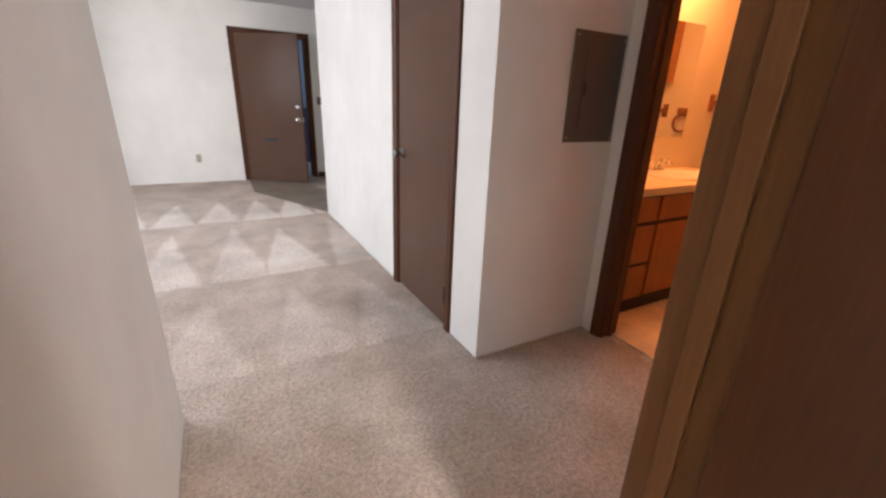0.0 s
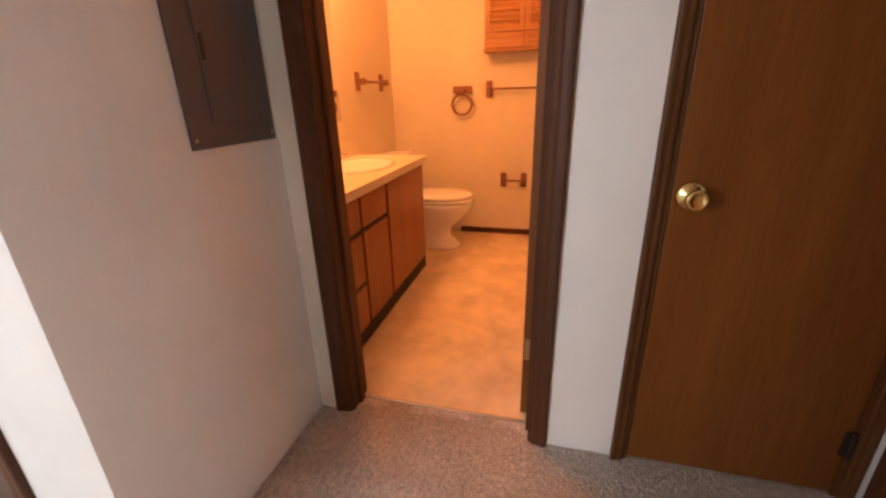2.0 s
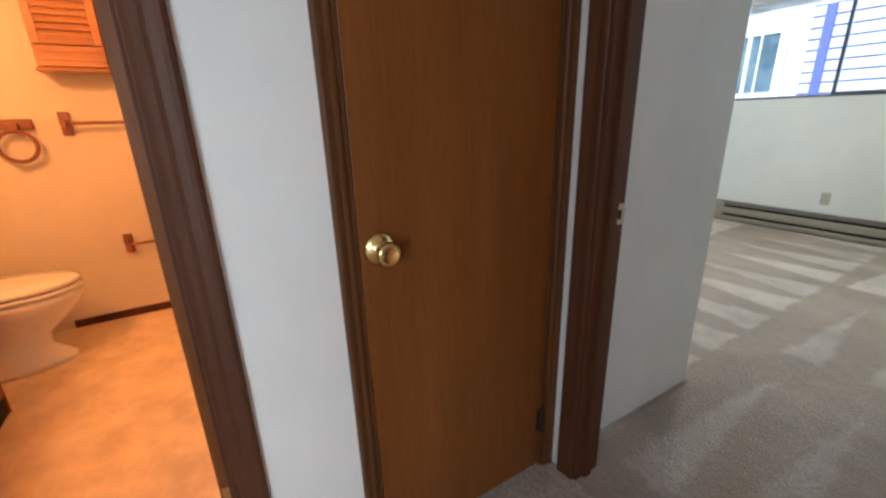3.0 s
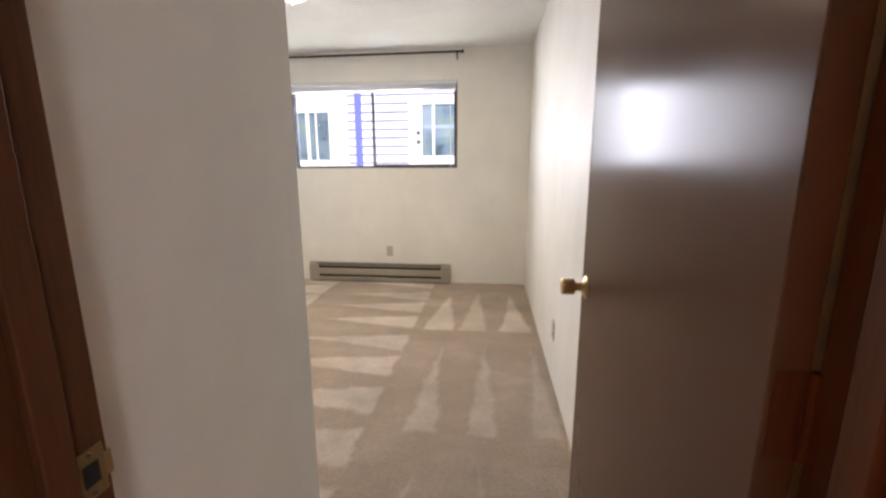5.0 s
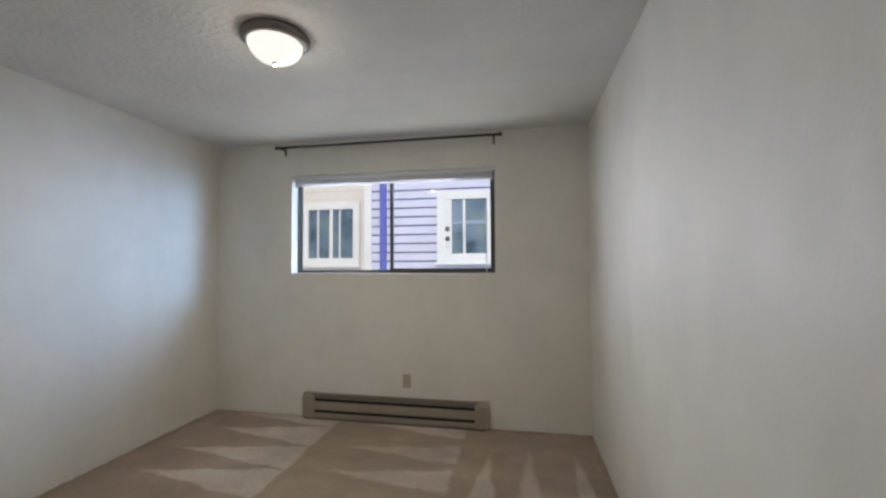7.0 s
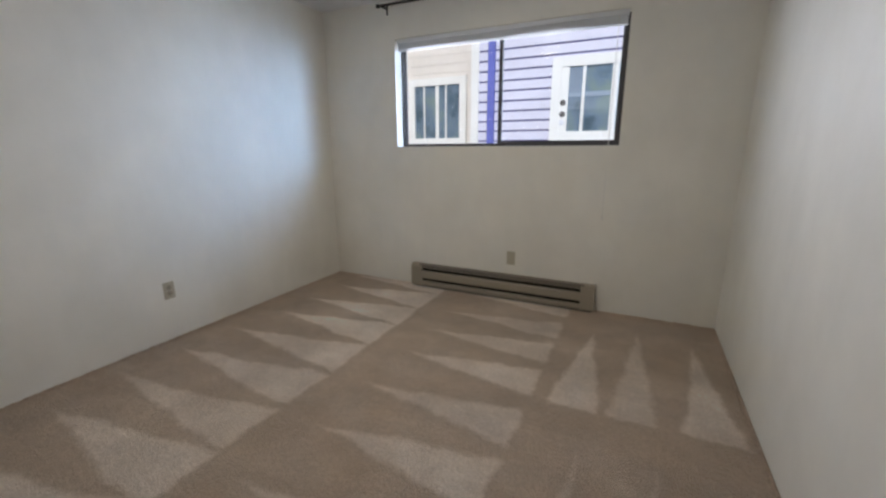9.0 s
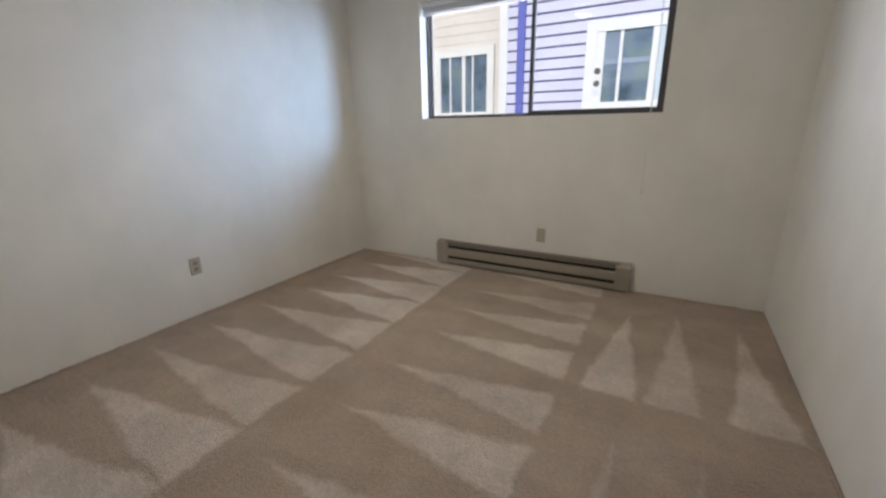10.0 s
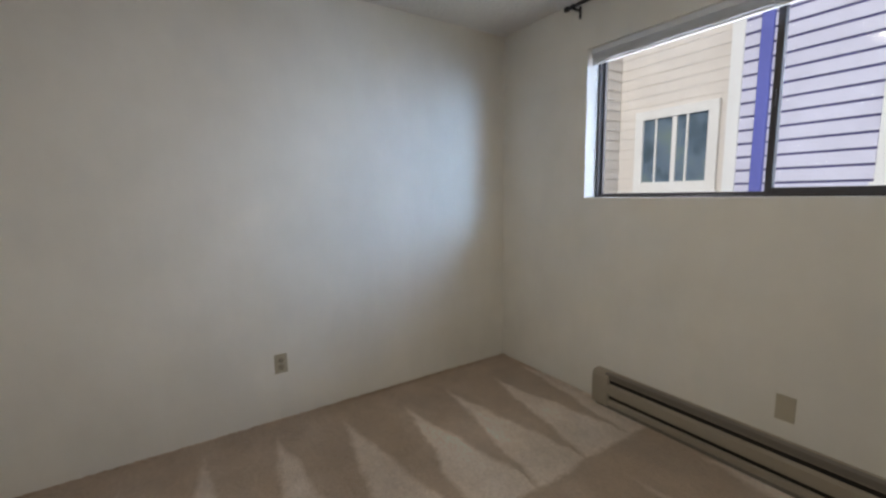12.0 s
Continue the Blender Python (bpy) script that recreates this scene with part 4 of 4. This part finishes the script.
cab = thing("wall_cabinet", "orange oak wall cabinet with louvred doors over the toilet area", "cabinet", pose(-4.110, -0.768, 1.492))
part("body", far_box(-0.298, 0.298, 0.0005, 0.135, 0.0, 0.56, 0.003), OAK, cab)
part("cornice", far_box(-0.305, 0.305, 0.0005, 0.150, -0.012, -0.0005, 0.002), OAK, cab)
for s in (-1, 1):
    a, b = (-0.292, -0.003) if s < 0 else (0.003, 0.292)
    dr = part("louvred_door", far_box(a, a + 0.035, 0.1355, 0.153, 0.115, 0.552), OAK, cab)
    part("stile", far_box(b - 0.035, b, 0.1355, 0.153, 0.115, 0.552), OAK, dr)
    part("rail", far_box(a + 0.0355, b - 0.0355, 0.1355, 0.153, 0.115, 0.145), OAK, dr)
    part("rail", far_box(a + 0.0355, b - 0.0355, 0.1355, 0.153, 0.522, 0.552), OAK, dr)
    for k in range(11):
        z = 0.150 + 0.034 * k
        bm = loft([[(0.138, a + 0.0355, z + 0.012), (0.152, a + 0.0355, z), (0.152, a + 0.0355, z + 0.006), (0.138, a + 0.0355, z + 0.030)],
                   [(0.138, b - 0.0355, z + 0.012), (0.152, b - 0.0355, z), (0.152, b - 0.0355, z + 0.006), (0.138, b - 0.0355, z + 0.030)]])
        part("slat", bm, OAK, dr)
    d = part("small_drawer", far_box(a, b, 0.1355, 0.150, 0.010, 0.108), OAK, cab)
    for k in range(2):
        # raised dark strips paint the shade of grooves on the drawer face
        part("groove_shade", far_box(a + 0.025, b - 0.025, 0.1502, 0.1512, 0.035 + 0.04 * k, 0.039 + 0.04 * k, 0), WALNUT, d)
    part("pull", far_box((b - 0.022) if s < 0 else a, b if s < 0 else (a + 0.022), 0.1515, 0.165, 0.030, 0.092, 0.003), OAK, d)

ring = thing("towel_ring", "red-brown wooden towel ring on a wooden plate", "towel ring", pose(-4.110, -1.262, 1.10))
part("plate", far_box(-0.080, 0.080, 0.0005, 0.022, 0.092, 0.148, 0.004), WALNUT, ring)
part("peg", far_box(-0.026, 0.026, 0.022, 0.060, 0.085, 0.130, 0.005), WALNUT, ring)
part("ring", torus(0.080, 0.0105, Matrix.Translation((0.046, 0, 0.006)) @ Matrix.Rotation(radians(90), 4, "Y")), WALNUT, ring, smooth=True)


def towel_bar(name, label, m, length, post_h):
    """Two wooden posts and a round bar. Local x along the wall, y out of it."""
    top = thing(name, label, "towel bar", m)
    for x in (0.0, length):
        p = part("post", box((x - 0.024, 0.0005, -post_h / 2), (x + 0.024, 0.020, post_h / 2), 0.004), WALNUT, top)
        part("arm", box((x - 0.014, 0.0202, -0.020), (x + 0.014, 0.072, 0.020), 0.005), WALNUT, p)
    part("bar", rod_mesh((0.0145, 0.055, 0), (length - 0.0145, 0.055, 0), 0.0085, 12), WALNUT, top, smooth=True)
    return top


towel_bar("towel_bar", "long red-brown wooden towel bar under the wall cabinet", Matrix(((0, 1, 0, -4.110), (1, 0, 0, -1.045), (0, 0, 1, 1.218), (0, 0, 0, 1))), 0.60, 0.125)
towel_bar("toilet_paper_holder", "small wooden toilet paper holder low on the wall", Matrix(((0, 1, 0, -4.110), (1, 0, 0, -0.912), (0, 0, 1, 0.490), (0, 0, 0, 1))), 0.170, 0.120)
towel_bar("hand_towel_bar", "short red-brown wooden towel bar beside the mirror", Matrix(((-1, 0, 0, -3.43), (0, 1, 0, -1.88), (0, 0, 1, 1.285), (0, 0, 0, 1))), 0.42, 0.125)

tagged(link("baseboard_bathroom", box((-4.1095, -1.285, 0.0045), (-4.095, -0.362, 0.052), 0.002), TRIM), kind="structure")
tagged(link("baseboard_entry", box((-2.29, -6.8195, 0.0035), (-1.43, -6.806, 0.075), 0.003), TRIM), kind="structure")
tagged(link("threshold_bathroom", box((-1.862, -1.214, 0.0005), (-1.848, -0.548, 0.0065), 0.002), STEEL), kind="structure")

# ---- living-room window (beyond the view, the source of the hall's daylight) ----
lw = thing("window_2", "wide living-room window with a white frame", "window", pose(3.60, -5.4, 0.12), kind="structure")
bm = bmesh.new()
for a, b in ((0.0, 0.05), (1.775, 1.825), (3.55, 3.60)):
    add_box(bm, (0.04, a, 0.0), (0.10, b, 1.98), 0.004)
add_box(bm, (0.04, 0.05, 0.0), (0.10, 3.55, 0.05), 0.004)
add_box(bm, (0.04, 0.05, 1.93), (0.10, 3.55, 1.98), 0.004)
part("window_frame", bm, WHITE_TRIM, lw)
for a, b in ((0.05, 1.775), (1.825, 3.55)):
    part("pane", box((0.068, a, 0.05), (0.072, b, 1.93)), GLASS, lw).visible_shadow = False

# ---- outside ----
bm = bmesh.new()
bmesh.ops.create_grid(bm, x_segments=1, y_segments=1, size=400)
for v in bm.verts:
    v.co.z = -0.45
tagged(link("ground", bm, CONCRETE), kind="structure")

nb = thing("neighbouring_house", "neighbouring house with lavender and cream lap siding and white window trim", "house", pose(-2.6, 8.4, -0.45))
NB0 = Vector((-2.6, 8.4, -0.45))


def nbox(a, b, bevel=0.0):
    return box(Vector(a) - NB0, Vector(b) - NB0, bevel)


LY, CY = 8.40, 9.0
# dark backing left bare between boards reads as painted lap shade
part("wall", nbox((-4.21, LY, -0.45), (3.0, LY + 0.3, 7.4)), LAP_SHADE, nb, "dark backing painting the shade under the lap boards")
part("wall", nbox((-9.0, CY, -0.45), (-4.21, CY + 0.3, 7.4)), SIDING_CREAM, nb)
part("return_wall", nbox((-6.35, CY - 3.5, -0.45), (-6.15, CY - 0.001, 7.4)), SIDING_CREAM, nb)
part("corner_return", nbox((-4.21, LY + 0.301, -0.45), (-4.05, CY + 0.3, 7.4)), WHITE_TRIM, nb)
step = 0.163
LW = (-2.845, -1.22, 1.36, 2.63)
CW = (-5.83, -4.57, 1.31, 2.59)


def siding(x0, x1, y, lip, depth, mat, hole):
    """Lap boards facing -y, cut round a window: each leans out at its lower edge."""
    z = -0.43
    while z < 4.2:
        lo, hi = z + lip, z + step
        spans = [(x0, x1, lo, hi)]
        if hi > hole[2] and lo < hole[3]:
            spans = [(x0, hole[0], lo, hi), (hole[1], x1, lo, hi)]
            if hi > hole[3] + 0.01:
                spans.append((hole[0], hole[1], hole[3], hi))
            if lo < hole[2] - 0.01:
                spans.append((hole[0], hole[1], lo, hole[2]))
        for a, b, p, q in spans:
            sec = [(y - 0.001, p), (y - depth, p), (y - depth - 0.001, p + 0.006), (y - 0.005, q), (y - 0.001, q)]
            part("siding_board", loft([[Vector((x, v, w)) - NB0 for v, w in sec] for x in (a, b)]), mat, nb)
        z += step


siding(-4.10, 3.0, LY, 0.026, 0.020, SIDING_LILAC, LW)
siding(-6.149, -4.25, CY, 0.002, 0.010, SIDING_CREAM, CW)
z = -0.43
while z < 4.2:
    sec = [(-6.149, z + 0.003), (-6.134, z + 0.003), (-6.134, z + 0.008), (-6.146, z + step), (-6.149, z + step)]
    part("siding_board", loft([[Vector((v, y, w)) - NB0 for v, w in sec] for y in (5.5, CY - 0.02)]), SIDING_CREAM, nb)
    z += step
part("corner_board", nbox((-4.24, LY - 0.030, -0.45), (-4.10, LY - 0.001, 7.35), 0.003), WHITE_TRIM, nb)
part("corner_board", nbox((-4.24, LY - 0.0005, -0.45), (-4.211, LY + 0.14, 7.35), 0.003), WHITE_TRIM, nb)
part("downspout", nbox((-3.920, LY - 0.085, -0.45), (-3.797, LY - 0.022, 7.35), 0.010), BLUE, nb, "blue-violet downspout")
part("eave", nbox((-9.0, 7.7, 7.35), (3.2, 9.6, 7.55), 0.01), WHITE_TRIM, nb)
part("roof", loft([[Vector((-9.2, 7.5, 7.56)) - NB0, Vector((-9.2, 13.5, 7.56)) - NB0, Vector((-9.2, 10.5, 9.4)) - NB0], [Vector((3.4, 7.5, 7.56)) - NB0, Vector((3.4, 13.5, 7.56)) - NB0, Vector((3.4, 10.5, 9.4)) - NB0]]), ROOF, nb)


def far_window(x0, x1, z0, z1, y, trim, mull):
    """A sliding window with wide white trim: frame, sash rails, panes."""
    w = part("window", nbox((x0, y - 0.012, z0), (x1, y - 0.004, z1)), PANE_DARK, nb)
    t = trim
    for a, b in (((x0, z0), (x0 + t, z1)), ((x1 - t, z0), (x1, z1)), ((x0 + t, z0), (x1 - t, z0 + t)), ((x0 + t, z1 - t), (x1 - t, z1))):
        part("casing", nbox((a[0], y - 0.045, a[1]), (b[0], y - 0.002, b[1]), 0.003), WHITE_TRIM, w)
    for m, mw in mull:
        part("sash_rail", nbox((m - mw / 2, y - 0.034, z0 + t), (m + mw / 2, y - 0.013, z1 - t), 0.002), WHITE_TRIM, w)
    part("sill", nbox((x0 - 0.03, y - 0.065, z0 - 0.05), (x1 + 0.03, y - 0.002, z0 - 0.0005), 0.004), WHITE_TRIM, w)
    return w


far_window(CW[0], CW[1], CW[2], CW[3], CY - 0.016, 0.14, [(-5.48, 0.03), (-5.19, 0.07), (-5.00, 0.03)])
w2 = far_window(LW[0], LW[1], LW[2], LW[3], LY - 0.020, 0.15, [(-2.35, 0.045), (-1.905, 0.085)])
# white filler panel with duct holes beside the sash, a pale screened light at the other end
part("vent_panel", nbox((-2.695, LY - 0.055, 1.51), (-2.575, LY - 0.033, 2.48), 0.004), WHITE_TRIM, w2)
for z in (1.65, 1.775, 1.95):
    part("vent_disc", lathe([(0, 0), (0.045, 0), (0.045, 0.006), (0.02, 0.010), (0, 0.010)], Matrix.Translation(Vector((-2.650, LY - 0.055, z)) - NB0) @ Matrix.Rotation(radians(90), 4, "X"), 18), PANEL if z > 1.7 else BLIND, w2)
# blue-grey horizontal band across both panes
part("pane_band", nbox((-2.372, LY - 0.040, 2.03), (-1.950, LY - 0.0335, 2.10)), STRIP_GREY, w2)
part("pane_band", nbox((-2.570, LY - 0.0405, 2.03), (-2.374, LY - 0.0376, 2.10)), STRIP_GREY, w2)
part("screen", nbox((-1.862, LY - 0.040, 1.51), (-1.370, LY - 0.034, 2.48)), SCREEN, w2, "pale insect screen")
# thin blue-grey strips down the upper part of the left pane
for k in range(14):
    z = 2.455 - 0.028 * k
    part("pane_strip", nbox((-2.570, LY - 0.037, z - 0.010), (-2.374, LY - 0.0335, z + 0.008)), STRIP_GREY, w2)

# landing outside the front door
lan = thing("landing_backdrop", "blue-grey backdrop in place of the sky and navy railing panel beyond the front door", "exterior wall", pose(-1.0, -9.2, -0.45))
# added blue-grey sheet stands in for the sky beyond the door
part("wall", box((-3.0, -0.2, 0.0), (3.0, 0.0, 3.6)), BLUE_GREY, lan)
part("railing_panel", box((-2.5, 0.4, 0.10), (2.5, 0.46, 1.48), 0.01), NAVY, lan)
tagged(link("landing_floor", box((-2.6, -8.9, -0.2), (0.8, -6.975, -0.03)), CONCRETE), kind="structure")
